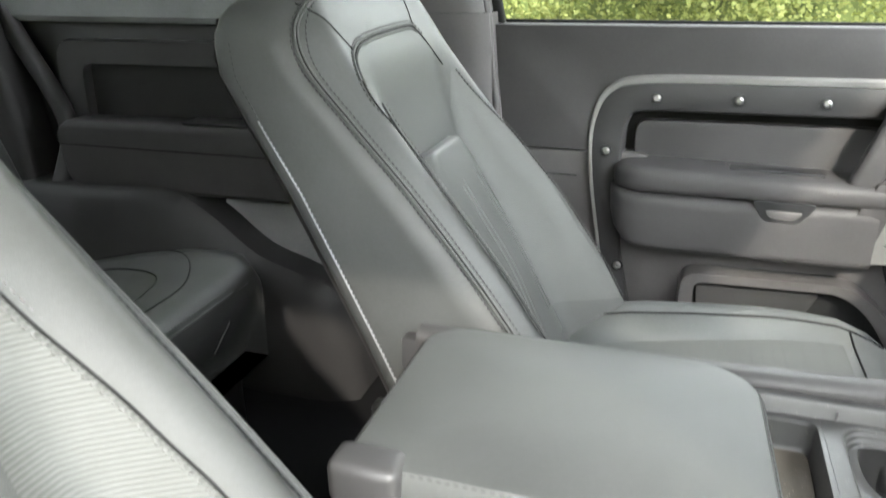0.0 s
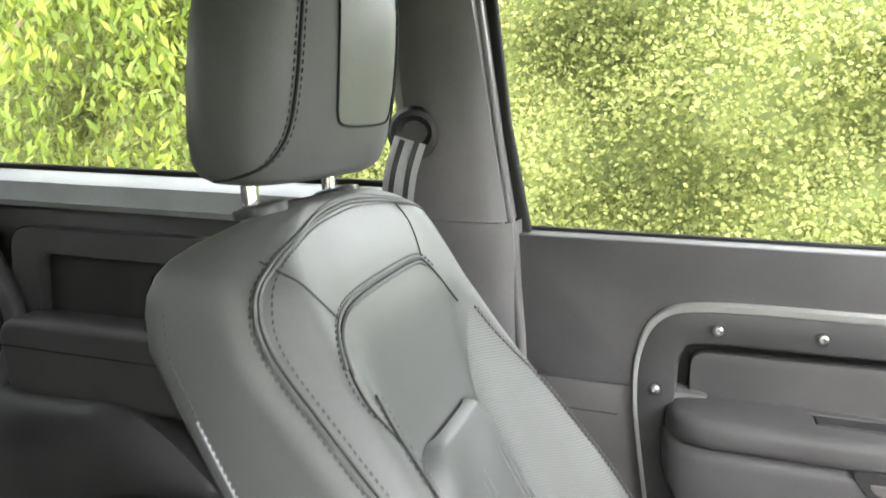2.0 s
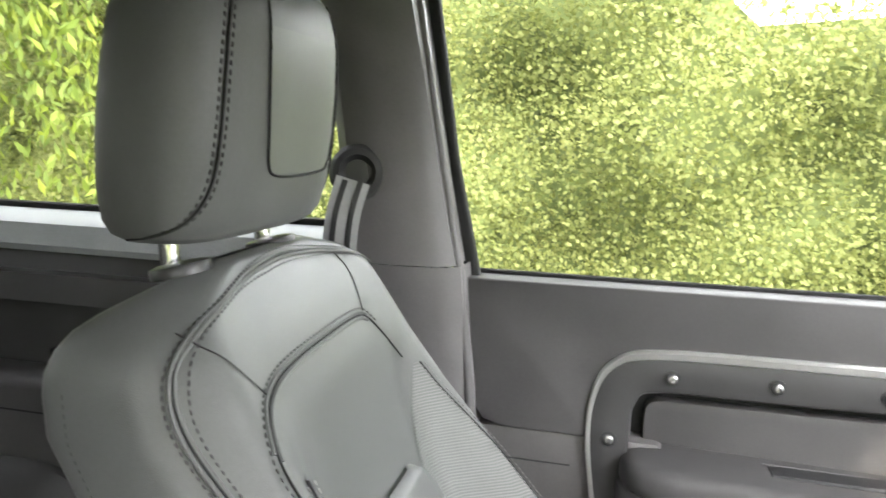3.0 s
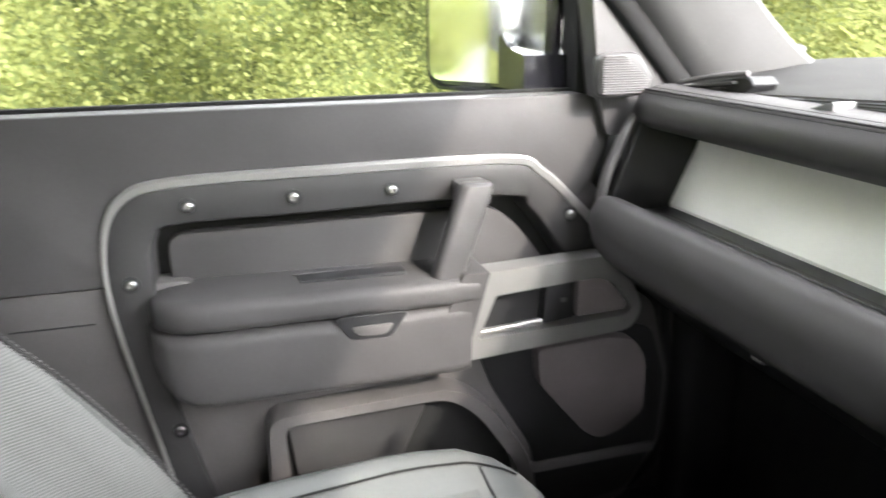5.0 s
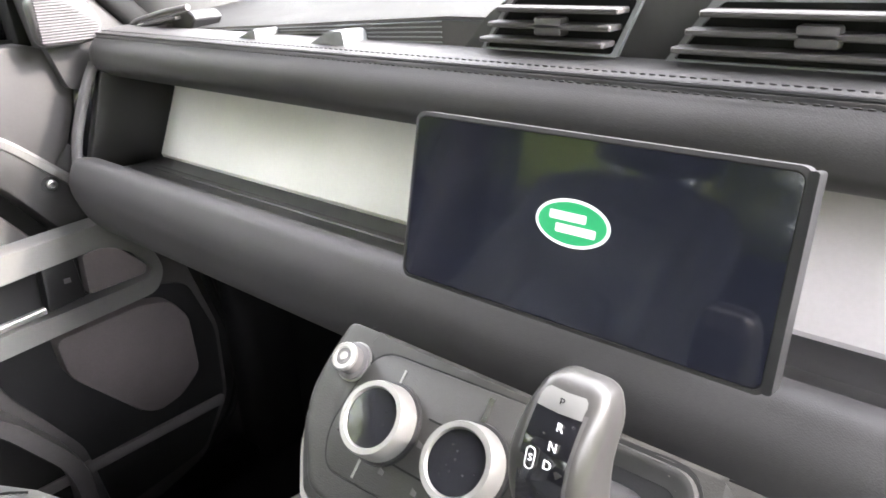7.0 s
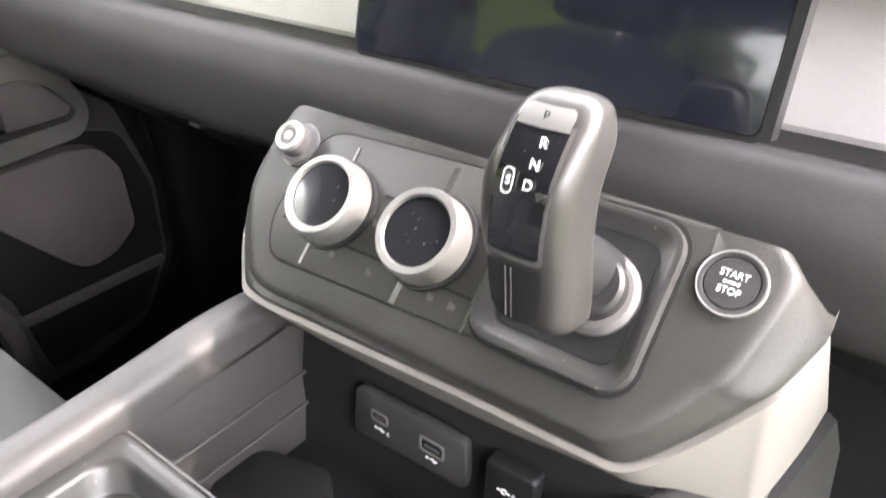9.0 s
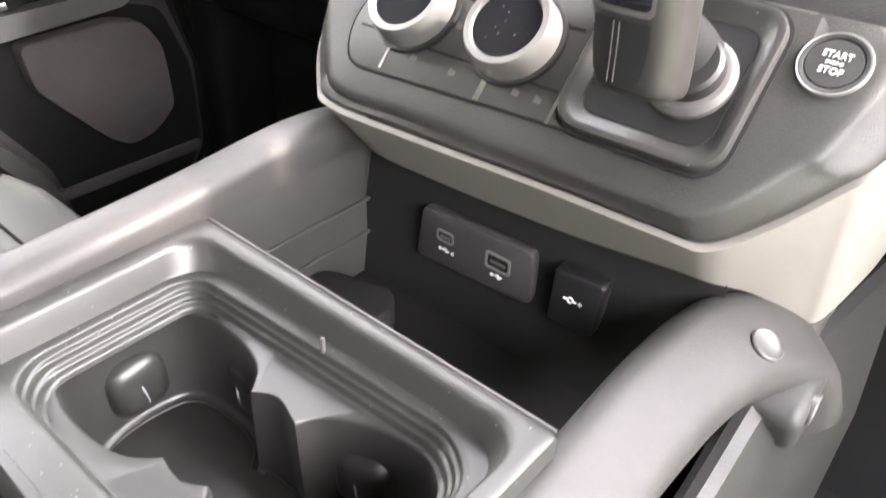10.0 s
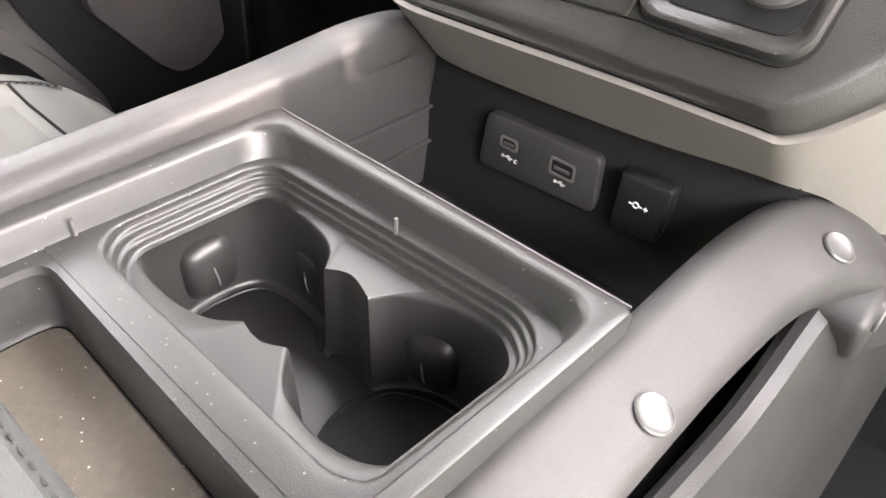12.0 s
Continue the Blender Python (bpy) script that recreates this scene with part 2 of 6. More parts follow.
# ---- car shell: floor, roof, pillars, glass ----
def shell():
    floor = part("floor", box(-1.25, 1.30, -0.80, 0.86, 0.56, 0.60, 0.01), M_CARPET)
    tagged(floor, "black carpeted footwell floor of the car", "floor", kind="structure")
    tunnel = part("floor_tunnel", prism(rounded([(-0.16, 0.60), (-0.11, 0.80), (0.11, 0.80), (0.16, 0.60)], 0.04), "x", -0.9, 1.2), M_CARPET)
    tagged(tunnel, "black carpeted floor tunnel under the console", "floor", kind="structure")
    bulk = part("bulkhead", box(1.20, 1.30, -0.85, 0.92, 0.56, 1.36, 0.02), M_CARPET)
    tagged(bulk, "black carpeted front bulkhead", "wall", kind="structure")
    # roof with header, side rails
    roof = part("ceiling", prism(rounded([(-1.6, 1.86), (0.82, 1.84), (0.94, 1.82), (0.92, 1.88), (0.60, 1.96), (-1.6, 1.96)], 0.02), "y", -0.70, 0.76), M_CEIL)
    tagged(roof, "pale cloth headliner under the roof", "ceiling", kind="structure")
    for s, nm in ((1, "roof_rail"), (-1, "roof_rail_driver")):
        y = 0.795 if s > 0 else -0.735
        rail = part(nm, sweep(curve([(-1.6, y, 1.86), (-0.3, y, 1.875), (0.55, y, 1.865), (0.70, y, 1.83)], 6), round_rect(0.09, 0.10, 0.03)), M_HEAD)
        tagged(rail, "pale trim along the edge of the roof", "roof rail", kind="structure")


shell()


def pillars():
    # B pillar trim on the passenger side: rounded upper and lower covers
    def section(z, x0, x1, y):
        return [(x1 + 0.028, 0.87, z), (x1 + 0.022, y + 0.022, z), (x1 + 0.008, y + 0.008, z), (x1 - 0.014, y, z), ((x0 + x1) / 2, y - 0.006, z), (x0 + 0.02, y, z), (x0, y + 0.02, z), (x0 - 0.01, 0.87, z)]

    lo = [(0.60, -0.16, 0.03, 0.80), (1.05, -0.155, 0.005, 0.79), (1.25, -0.165, -0.012, 0.775), (1.4135, -0.175, -0.026, 0.762)]
    hi = [(1.414, -0.172, -0.034, 0.764), (1.55, -0.185, -0.060, 0.757), (1.70, -0.20, -0.085, 0.745), (1.90, -0.22, -0.12, 0.72)]
    p = thing("pillar_trim", "grey moulded pillar cover behind the passenger door", "pillar", (-0.08, 0.82, 0.60), kind="structure")
    put(part("lower_cover", loft([section(*r) for r in lo], False), M_PLASTIC_GREY), p)
    put(part("upper_cover", loft([section(*r) for r in hi], False), M_PLASTIC_GREY), p)
    # rubber seal and painted return between pillar and door glass
    put(part("door_seal", sweep([(0.034, 0.80, 0.7), (0.022, 0.80, 1.1), (0.012, 0.80, 1.235), (-0.008, 0.800, 1.40), (-0.038, 0.798, 1.56), (-0.070, 0.792, 1.745), (-0.085, 0.788, 1.84)], round_rect(0.014, 0.022, 0.006, 3), (0, 1, 0)), M_PLASTIC_GREY), p)
    put(part("window_channel", sweep([(0.007, 0.850, 1.36), (0.003, 0.848, 1.39), (-0.035, 0.845, 1.562), (-0.070, 0.840, 1.80), (-0.04, 0.835, 1.845), (0.6, 0.83, 1.855)], round_rect(0.021, 0.024, 0.006, 3), (0, 1, 0)), M_RUBBER), p)


pillars()


def front_post():
    """Kick panel, hinge post and aperture seal ahead of the passenger door."""
    p = thing("hinge_post", "black kick panel and hinge post ahead of the passenger door", "post", (1.15, 0.88, 0.58), kind="structure")
    put(part("kick_panel", box(1.04, 1.32, 0.875, 0.94, 0.56, 1.46, 0.01), M_BLACK), p)
    put(part("side_kick", box(1.10, 1.30, 0.80, 0.885, 0.56, 1.36, 0.03, 3), M_CARPET), p)
    put(part("aperture_seal", tube(curve([(1.06, 0.868, 1.15), (1.085, 0.868, 0.97), (1.112, 0.868, 0.85), (1.106, 0.868, 0.74), (1.055, 0.868, 0.665), (0.95, 0.868, 0.635), (0.60, 0.862, 0.62)], 6), 0.008, 8, (0, 1, 0.02)), M_RUBBER), p)
    put(part("sill_cover", box(-0.1, 1.1, 0.80, 0.88, 0.56, 0.635, 0.012), M_BLACK), p)
    put(part("outer_wing", box(1.10, 1.46, 0.90, 0.95, 0.5, 1.30, 0.02), M_PAINT), p)


front_post()


def passenger_door():
    d = thing("door_1", "closed dark grey passenger door with silver trim line", "door", (0.45, 0.84, 0.62), kind="structure")
    # outline of the line between pad and screwed panel, as (x, z)
    line = curve([(0.262, 0.70, 0), (0.240, 0.85, 0), (0.213, 1.0, 0), (0.190, 1.15, 0), (0.194, 1.235, 0), (0.222, 1.285, 0), (0.283, 1.302, 0), (0.467, 1.306, 0), (0.745, 1.306, 0), (0.805, 1.284, 0), (0.862, 1.233, 0), (0.905, 1.190, 0)], 6)
    line = [(p.x, p.y) for p in line]
    # upper pad
    top = [(p, q) for p, q in line if q > 1.166]
    pad = [(-0.003, 1.392), (0.870, 1.397), (0.905, 1.385), (0.920, 1.352), (0.912, 1.31), (0.893, 1.262), (0.868, 1.235)]
    pad += [q for q in reversed(top) if q[0] < 0.862] + [(0.178, 1.166), (0.06, 1.166), (0.03, 1.175), (0.012, 1.20)]
    put(part("upper_pad", prism(pad, "y", 0.818, 0.875, 0.010, 3), M_LEATHER_SOFT), d)
    put(part("pad_front_filler", prism(rounded([(0.86, 1.235), (0.893, 1.265), (0.93, 1.22), (0.95, 1.10), (0.90, 1.10)], 0.01), "y", 0.825, 0.86, 0.004), M_PLASTIC), d)
    # lower skin
    put(part("lower_panel", prism(rounded([(0.0, 1.163), (0.30, 1.163), (0.30, 1.10), (0.95, 1.10), (1.03, 1.04), (1.07, 0.90), (1.065, 0.76), (1.0, 0.66), (0.9, 0.63), (0.03, 0.62)], 0.02), "y", 0.828, 0.872, 0.004), M_DOORLOW), d)
    put(part("panel_slot", box(0.06, 0.165, 0.8265, 0.83, 1.112, 1.115, 0.001, 1), M_BLACK), d)
    # silver line
    put(part("trim_strip", sweep([(p, 0.815, q) for p, q in line], [(-0.008, -0.008), (0.008, -0.008), (0.008, 0.0), (0.005, 0.004), (-0.004, 0.005), (-0.008, 0.002)], (0, -1, 0), [0.5 + 0.5 * min(1, max(0, (k - 22) / 12)) for k in range(len(line))]), M_SILVER, None, "satin silver trim strip"), d)
    # screwed panel with raised rim round a recess
    outer = [(p, q) for p, q in line if q > 0.8]
    inner = []
    rec = curve([(0.300, 0.80, 0), (0.275, 0.90, 0), (0.252, 1.02, 0), (0.246, 1.17, 0), (0.253, 1.226, 0), (0.285, 1.245, 0), (0.45, 1.247, 0), (0.745, 1.250, 0), (0.79, 1.228, 0), (0.84, 1.165, 0), (0.865, 1.13, 0)], 8)
    m = len(outer)
    for k in range(m):
        inner.append(rec[round(k * (len(rec) - 1) / (m - 1))])
    rows = [[(p, 0.845, q) for p, q in outer], [(p, 0.816, q) for p, q in outer]]
    lerp = lambda k, y: [(o[0] + (i.x - o[0]) * k, y, o[1] + (i.y - o[1]) * k) for o, i in zip(outer, inner)]
    rows += [lerp(0.08, 0.8135), lerp(0.86, 0.8135), lerp(0.95, 0.8155), lerp(1.0, 0.820), lerp(1.05, 0.845), lerp(1.07, 0.868)]
    put(part("screwed_frame", loft(rows, False), M_FRAME), d)
    put(part("recess_back", prism(rounded([(0.22, 0.80), (0.22, 1.27), (0.78, 1.27), (0.88, 1.12), (0.88, 0.80)], 0.02), "y", 0.870, 0.878), M_RUBBER), d)
    put(part("recessed_panel", prism(rounded([(0.296, 0.80), (0.270, 1.02), (0.266, 1.224), (0.742, 1.228), (0.782, 1.196), (0.832, 1.130), (0.84, 0.80)], [0.0, 0.01, 0.025, 0.03, 0.03, 0.01, 0.0]), "y", 0.846, 0.872, 0.004), M_LEATHER_SOFT), d)
    for x, z in ((0.300, 1.270), (0.437, 1.272), (0.575, 1.273), (0.856, 1.214), (0.218, 1.169), (0.256, 0.942)):
        sc = part("screw", lathe([(0.0078, -0.001), (0.0078, 0.0030), (0.0070, 0.0046), (0.0052, 0.0058), (0.0034, 0.0060), (0.0030, 0.0030), (0.0004, 0.0028)], facing((x, 0.8135, z), (0, -1, 0)), 18), M_STEEL, None, "bright steel screw")
        put(sc, d)
        w = part("washer", lathe([(0.0122, -0.001), (0.0122, 0.0012), (0.0086, 0.0014)], facing((x, 0.8135, z), (0, -1, 0)), 18), M_BLACK)
        put(w, d)

    # armrest: padded top and lower body, swept along x with a rounded rear end
    def arm_ring(x, z0, z1, y0, y1, r):
        c = [(y0, z0), (y1, z0), (y1, z1), (y0, z1)]
        return [(x, p, q) for p, q in rounded(c, [r, 0.004, 0.006, r * 1.2], 6)]

    lowr, upr = [], []
    for x, k in ((0.232, 0.0), (0.236, 0.35), (0.245, 0.62), (0.262, 0.85), (0.285, 0.97), (0.31, 1.0), (0.5, 1.0), (0.655, 1.0), (0.68, 0.98)):
        y0 = 0.815 - k * 0.075
        lowr.append(arm_ring(min(x, 0.672), 1.006 + (1 - k) * 0.085, 1.112 + (0.004 if x > 0.6 else 0), y0, 0.84, 0.018))
        upr.append(arm_ring(x + 0.004, 1.1135, 1.160 - 0.008 * (x - 0.23) / 0.45 - (1 - k) * 0.018, y0 - 0.002, 0.85, 0.026))
    put(part("armrest_body", loft(lowr), M_LEATHER_SOFT), d)
    put(part("armrest_pad", loft(upr), M_LEATHER_SOFT, None, "padded armrest top"), d)
    put(part("armrest_front_fill", prism(rounded([(0.66, 1.016), (0.70, 1.16), (0.66, 1.16), (0.60, 1.02)], 0.004), "y", 0.742, 0.84, 0.003), M_LEATHER_SOFT), d)
    cup = put(part("pull_cup", prism(rounded([(0.474, 1.1175), (0.496, 1.083), (0.552, 1.081), (0.579, 1.1175)], 0.01), "y", 0.7385, 0.746, 0.001, 1), M_BLACK, None, "black recessed door pull"), d)
    put(part("pull_insert", prism(rounded([(0.496, 1.103), (0.506, 1.089), (0.545, 1.087), (0.558, 1.103)], 0.008), "y", 0.7365, 0.742, 0.0015, 2), M_DOORLOW), cup)
    put(part("switch_rail", sweep([(0.430, 0.822, 1.1575), (0.575, 0.822, 1.156), (0.590, 0.822, 1.150)], round_rect(0.003, 0.003, 0.001, 2)), M_PLASTIC_GREY, None, "thin grey edge"), d)
    put(part("switch_recess", box(0.436, 0.588, 0.786, 0.8205, 1.150, 1.1585, 0.002, 1), M_BLACK, None, "black window switch recess"), d)
    # grab handle, a padded strap-like bar
    rings = []
    for k, w, t in ((0.0, 0.040, 0.022), (0.015, 0.047, 0.028), (0.10, 0.049, 0.030), (0.55, 0.049, 0.030), (0.90, 0.050, 0.031), (0.97, 0.048, 0.028), (1.0, 0.038, 0.018)):
        cx, cz = 0.642 + 0.046 * k, 1.150 + 0.136 * k
        rings.append([(cx + p, 0.766 + 0.004 * k + q, cz) for p, q in round_rect(w, t, 0.0125 if t > 0.026 else 0.008, 4)])
    gh = put(part("grab_handle", loft(rings), M_PLASTIC, None, "dark grab handle"), d)
    put(part("handle_neck", box(0.664, 0.712, 0.772, 0.850, 1.250, 1.283, 0.006), M_PLASTIC), gh)
    put(part("handle_foot", box(0.622, 0.668, 0.752, 0.785, 1.142, 1.152, 0.004), M_BLACK), gh)
    # silver bracket with the latch, lock switch and small grille
    o = rounded([(0.699, 1.152), (0.905, 1.160), (0.950, 1.11), (0.968, 1.062), (0.950, 1.030), (0.654, 1.012)], [0.004, 0.02, 0.03, 0.02, 0.03, 0.004])
    i = rounded([(0.716, 1.114), (0.890, 1.126), (0.930, 1.10), (0.950, 1.066), (0.936, 1.055), (0.688, 1.046)], [0.004, 0.02, 0.03, 0.012, 0.02, 0.004])
    bm = loft([[(p, 0.80, q) for p, q in o], [(p, 0.768, q) for p, q in o], [(0.985 * p + 0.015 * 0.82, 0.763, 0.985 * q + 0.015 * 1.085) for p, q in o], [(0.985 * p + 0.015 * 0.82, 0.763, 0.985 * q + 0.015 * 1.085 + 0.0) for p, q in i], [(p, 0.768, q) for p, q in i], [(p, 0.80, q) for p, q in i]], True, False)
    br = put(part("latch_bracket", bm, M_SILVER, None, "satin silver latch surround"), d)
    put(part("latch_well", prism(rounded([(0.68, 1.04), (0.71, 1.12), (0.955, 1.13), (0.955, 1.04)], 0.005), "y", 0.792, 0.80), M_BLACK), br)
    put(part("latch_lever", sweep([(0.690, 0.772, 1.053), (0.795, 0.772, 1.060)], round_rect(0.010, 0.010, 0.003, 3)), M_SILVER), br)
    put(part("lock_switch", prism(rounded([(0.798, 1.055), (0.802, 1.118), (0.845, 1.122), (0.850, 1.06)], 0.004), "y", 0.770, 0.80, 0.002), M_BLACK), br)
    put(part("switch_print", box(0.826, 0.835, 0.7692, 0.7698, 1.088, 1.095, 0, 1), M_PLASTIC_GREY), br)
    put(part("small_grille", prism(rounded([(0.856, 1.058), (0.858, 1.118), (0.900, 1.124), (0.946, 1.072), (0.94, 1.06)], 0.006), "y", 0.774, 0.80, 0.002), M_GRILLE), br)
    put(part("grille_teeth", stitch_run([(0.857, 0.7735, 1.060), (0.859, 0.7735, 1.117), (0.899, 0.7735, 1.122)], 0.0009, 0.002, 0.0024), M_PLASTIC_GREY), br)
    # speaker grille on its dark surround, and bottle pocket
    put(part("speaker_surround", prism(rounded([(0.70, 1.022), (0.95, 1.022), (1.025, 1.0), (1.060, 0.90), (1.055, 0.77), (1.0, 0.68), (0.83, 0.655), (0.81, 0.80), (0.735, 0.93)], 0.02), "y", 0.822, 0.832, 0.003), M_BLACK), d)
    sp = [(0.803, 0.999), (0.935, 1.004), (0.979, 0.993), (1.004, 0.953), (1.006, 0.855), (0.965, 0.822), (0.922, 0.814), (0.895, 0.832), (0.809, 0.936)]
    gr = put(part("speaker_grille", prism(rounded(sp, 0.014), "y", 0.794, 0.83, 0.004), M_GRILLE, None, "woven speaker grille"), d)
    edge = rounded([(0.895, 0.832), (0.809, 0.936), (0.803, 0.999), (0.935, 1.004)], [0.0, 0.014, 0.014, 0.0])
    put(part("grille_teeth", stitch_run([(p, 0.7945, q) for p, q in edge], 0.0010, 0.0022, 0.0026), M_PLASTIC_GREY), gr)
    # pocket: a raised box with a hollow mouth
    o = rounded([(0.375, 0.955), (0.66, 0.962), (0.72, 0.92), (0.80, 0.80), (0.80, 0.66), (0.37, 0.66)], [0.03, 0.06, 0.06, 0.05, 0.03, 0.03], 6)
    i = rounded([(0.400, 0.938), (0.650, 0.944), (0.70, 0.905), (0.775, 0.79), (0.775, 0.70), (0.41, 0.70)], [0.02, 0.05, 0.05, 0.05, 0.03, 0.02], 6)
    bm = loft([[(p, 0.83, q) for p, q in o], [(p, 0.790, q) for p, q in o], [(p * 0.99 + 0.0058, 0.783, q * 0.99 + 0.008) for p, q in o], [(p, 0.783, q) for p, q in i], [(p, 0.790, q) for p, q in i], [(p, 0.822, q) for p, q in i]], True, False)
    put(part("door_pocket", bm, M_DOORLOW), d)
    put(part("pocket_back", prism(rounded([(0.39, 0.95), (0.66, 0.95), (0.78, 0.80), (0.78, 0.68), (0.39, 0.68)], 0.02), "y", 0.820, 0.829), M_RUBBER), d)
    put(part("pocket_net", prism(rounded([(0.405, 0.925), (0.62, 0.93), (0.56, 0.80), (0.42, 0.80)], 0.01), "y", 0.806, 0.809, 0.001, 1), M_FRAME), d)
    put(part("lower_ledge", box(0.62, 1.05, 0.815, 0.835, 0.752, 0.772, 0.005), M_PLASTIC_GREY), d)
    # sill seal and glass
    put(part("glass_seal", sweep([(0.0, 0.868, 1.392), (0.90, 0.868, 1.396)], round_rect(0.012, 0.012, 0.003, 2)), M_RUBBER), d)
    g = part("window_glass", box(-0.05, 0.885, 0.878, 0.882, 1.37, 1.86, 0, 1), M_GLASS)
    g.visible_shadow = False
    put(g, d)
    put(part("outer_skin", box(-0.05, 1.10, 0.89, 0.93, 0.5, 1.385, 0.012), M_PAINT), d)
    # quarter post and triangular cover with tweeter
    put(part("quarter_post", prism([(0.872, 1.392), (0.858, 1.86), (0.882, 1.86), (0.905, 1.392)], "y", 0.845, 0.90, 0.004), M_RUBBER), d)
    tri = [(0.888, 1.392), (0.872, 1.50), (0.862, 1.58), (0.878, 1.572), (1.01, 1.432), (1.03, 1.40), (1.01, 1.34), (0.905, 1.335)]
    put(part("mirror_cover", prism(rounded(tri, [0.01, 0.01, 0.004, 0.01, 0.02, 0.02, 0.01, 0.01]), "y", 0.800, 0.86, 0.010, 3), M_PLASTIC), d)
    put(part("pillar_seal", tube(curve([(0.79, 0.79, 1.66), (0.884, 0.800, 1.557), (0.96, 0.802, 1.476), (1.036, 0.804, 1.394)], 5), 0.019, 12, (0, 1, 0.01)), M_RUBBER), d)
    tw = [(0.866, 1.455), (0.930, 1.458), (0.955, 1.420), (0.942, 1.396), (0.870, 1.394)]
    tp = put(part("tweeter", prism(rounded(tw, 0.014), "y", 0.766, 0.79, 0.006, 3), M_PLASTIC, None, "tweeter with ridged grille"), d)
    for k in range(16):
        z = 1.4005 + k * 0.0034
        x1 = 0.948 - 0.0033 * abs(k - 4.5) * (1.2 if k > 4.5 else 0.4)
        put(part("slat", box(0.872, x1, 0.7635, 0.768, z, z + 0.0018, 0.0006, 1), M_PLASTIC_GREY), tp)


passenger_door()


def wing_mirror():
    m = thing("wing_mirror", "black square wing mirror outside the passenger window", "mirror", (0.84, 0.99, 1.39))
    f = facing((0.772, 1.03, 1.49), (-0.818, -0.575, -0.002))
    ring = lambda h, k, w=0.262, t=0.215: [f @ Vector((p * k + 0.032, q * k, h)) for p, q in round_rect(w, t, 0.035)]
    put(part("housing", loft([ring(0.004, 0.90), ring(0.010, 0.93), ring(0.008, 0.985), ring(-0.004, 1.0), ring(-0.04, 0.98), ring(-0.08, 0.88), ring(-0.10, 0.6)]), M_GLOSS), m)
    put(part("mirror_glass", loft([[f @ Vector((p + 0.028, q, h)) for p, q in round_rect(0.232, 0.178, 0.024)] for h in (0.002, 0.0125)]), M_MIRROR, None, "silvered mirror glass"), m)
    put(part("arm", loft([[Vector((x, y, z)) for x, z in ((x0, 1.395), (x1, 1.395), (x1, z1), (x0, z1))] for y, x0, x1, z1 in ((0.88, 0.80, 0.95, 1.45), (0.95, 0.80, 0.92, 1.46), (1.0, 0.79, 0.90, 1.52))]), M_GLOSS), m)


wing_mirror()
# painted flank behind the door, swelling out over the rear wheel
quarter = part("rear_flank", loft([[(x, y - 0.06, 0.5), (x, y - 0.01, 0.52), (x, y, 0.95), (x, y - 0.004, 1.30), (x, y - 0.02, 1.375), (x, y - 0.06, 1.380)] for x, y in ((-0.06, 0.93), (-0.5, 0.945), (-0.9, 0.975), (-1.2, 0.995), (-1.55, 1.0), (-1.70, 0.98), (-1.74, 0.94))]), M_PAINT)
upper = part("rear_body_side", loft([[(x, y - 0.07, 1.36), (x, y - 0.012, 1.37), (x, y - 0.006, 1.60), (x, y - 0.014, 1.90), (x, y - 0.07, 1.91)] for x, y in ((-1.36, 0.985), (-1.45, 0.997), (-1.6, 1.0), (-1.70, 0.98), (-1.74, 0.94))]), M_PAINT)
tagged(upper, "dark painted upper body behind the rear window", "car body", kind="structure")
tagged(quarter, "dark painted rear flank of the car", "car body", kind="structure")


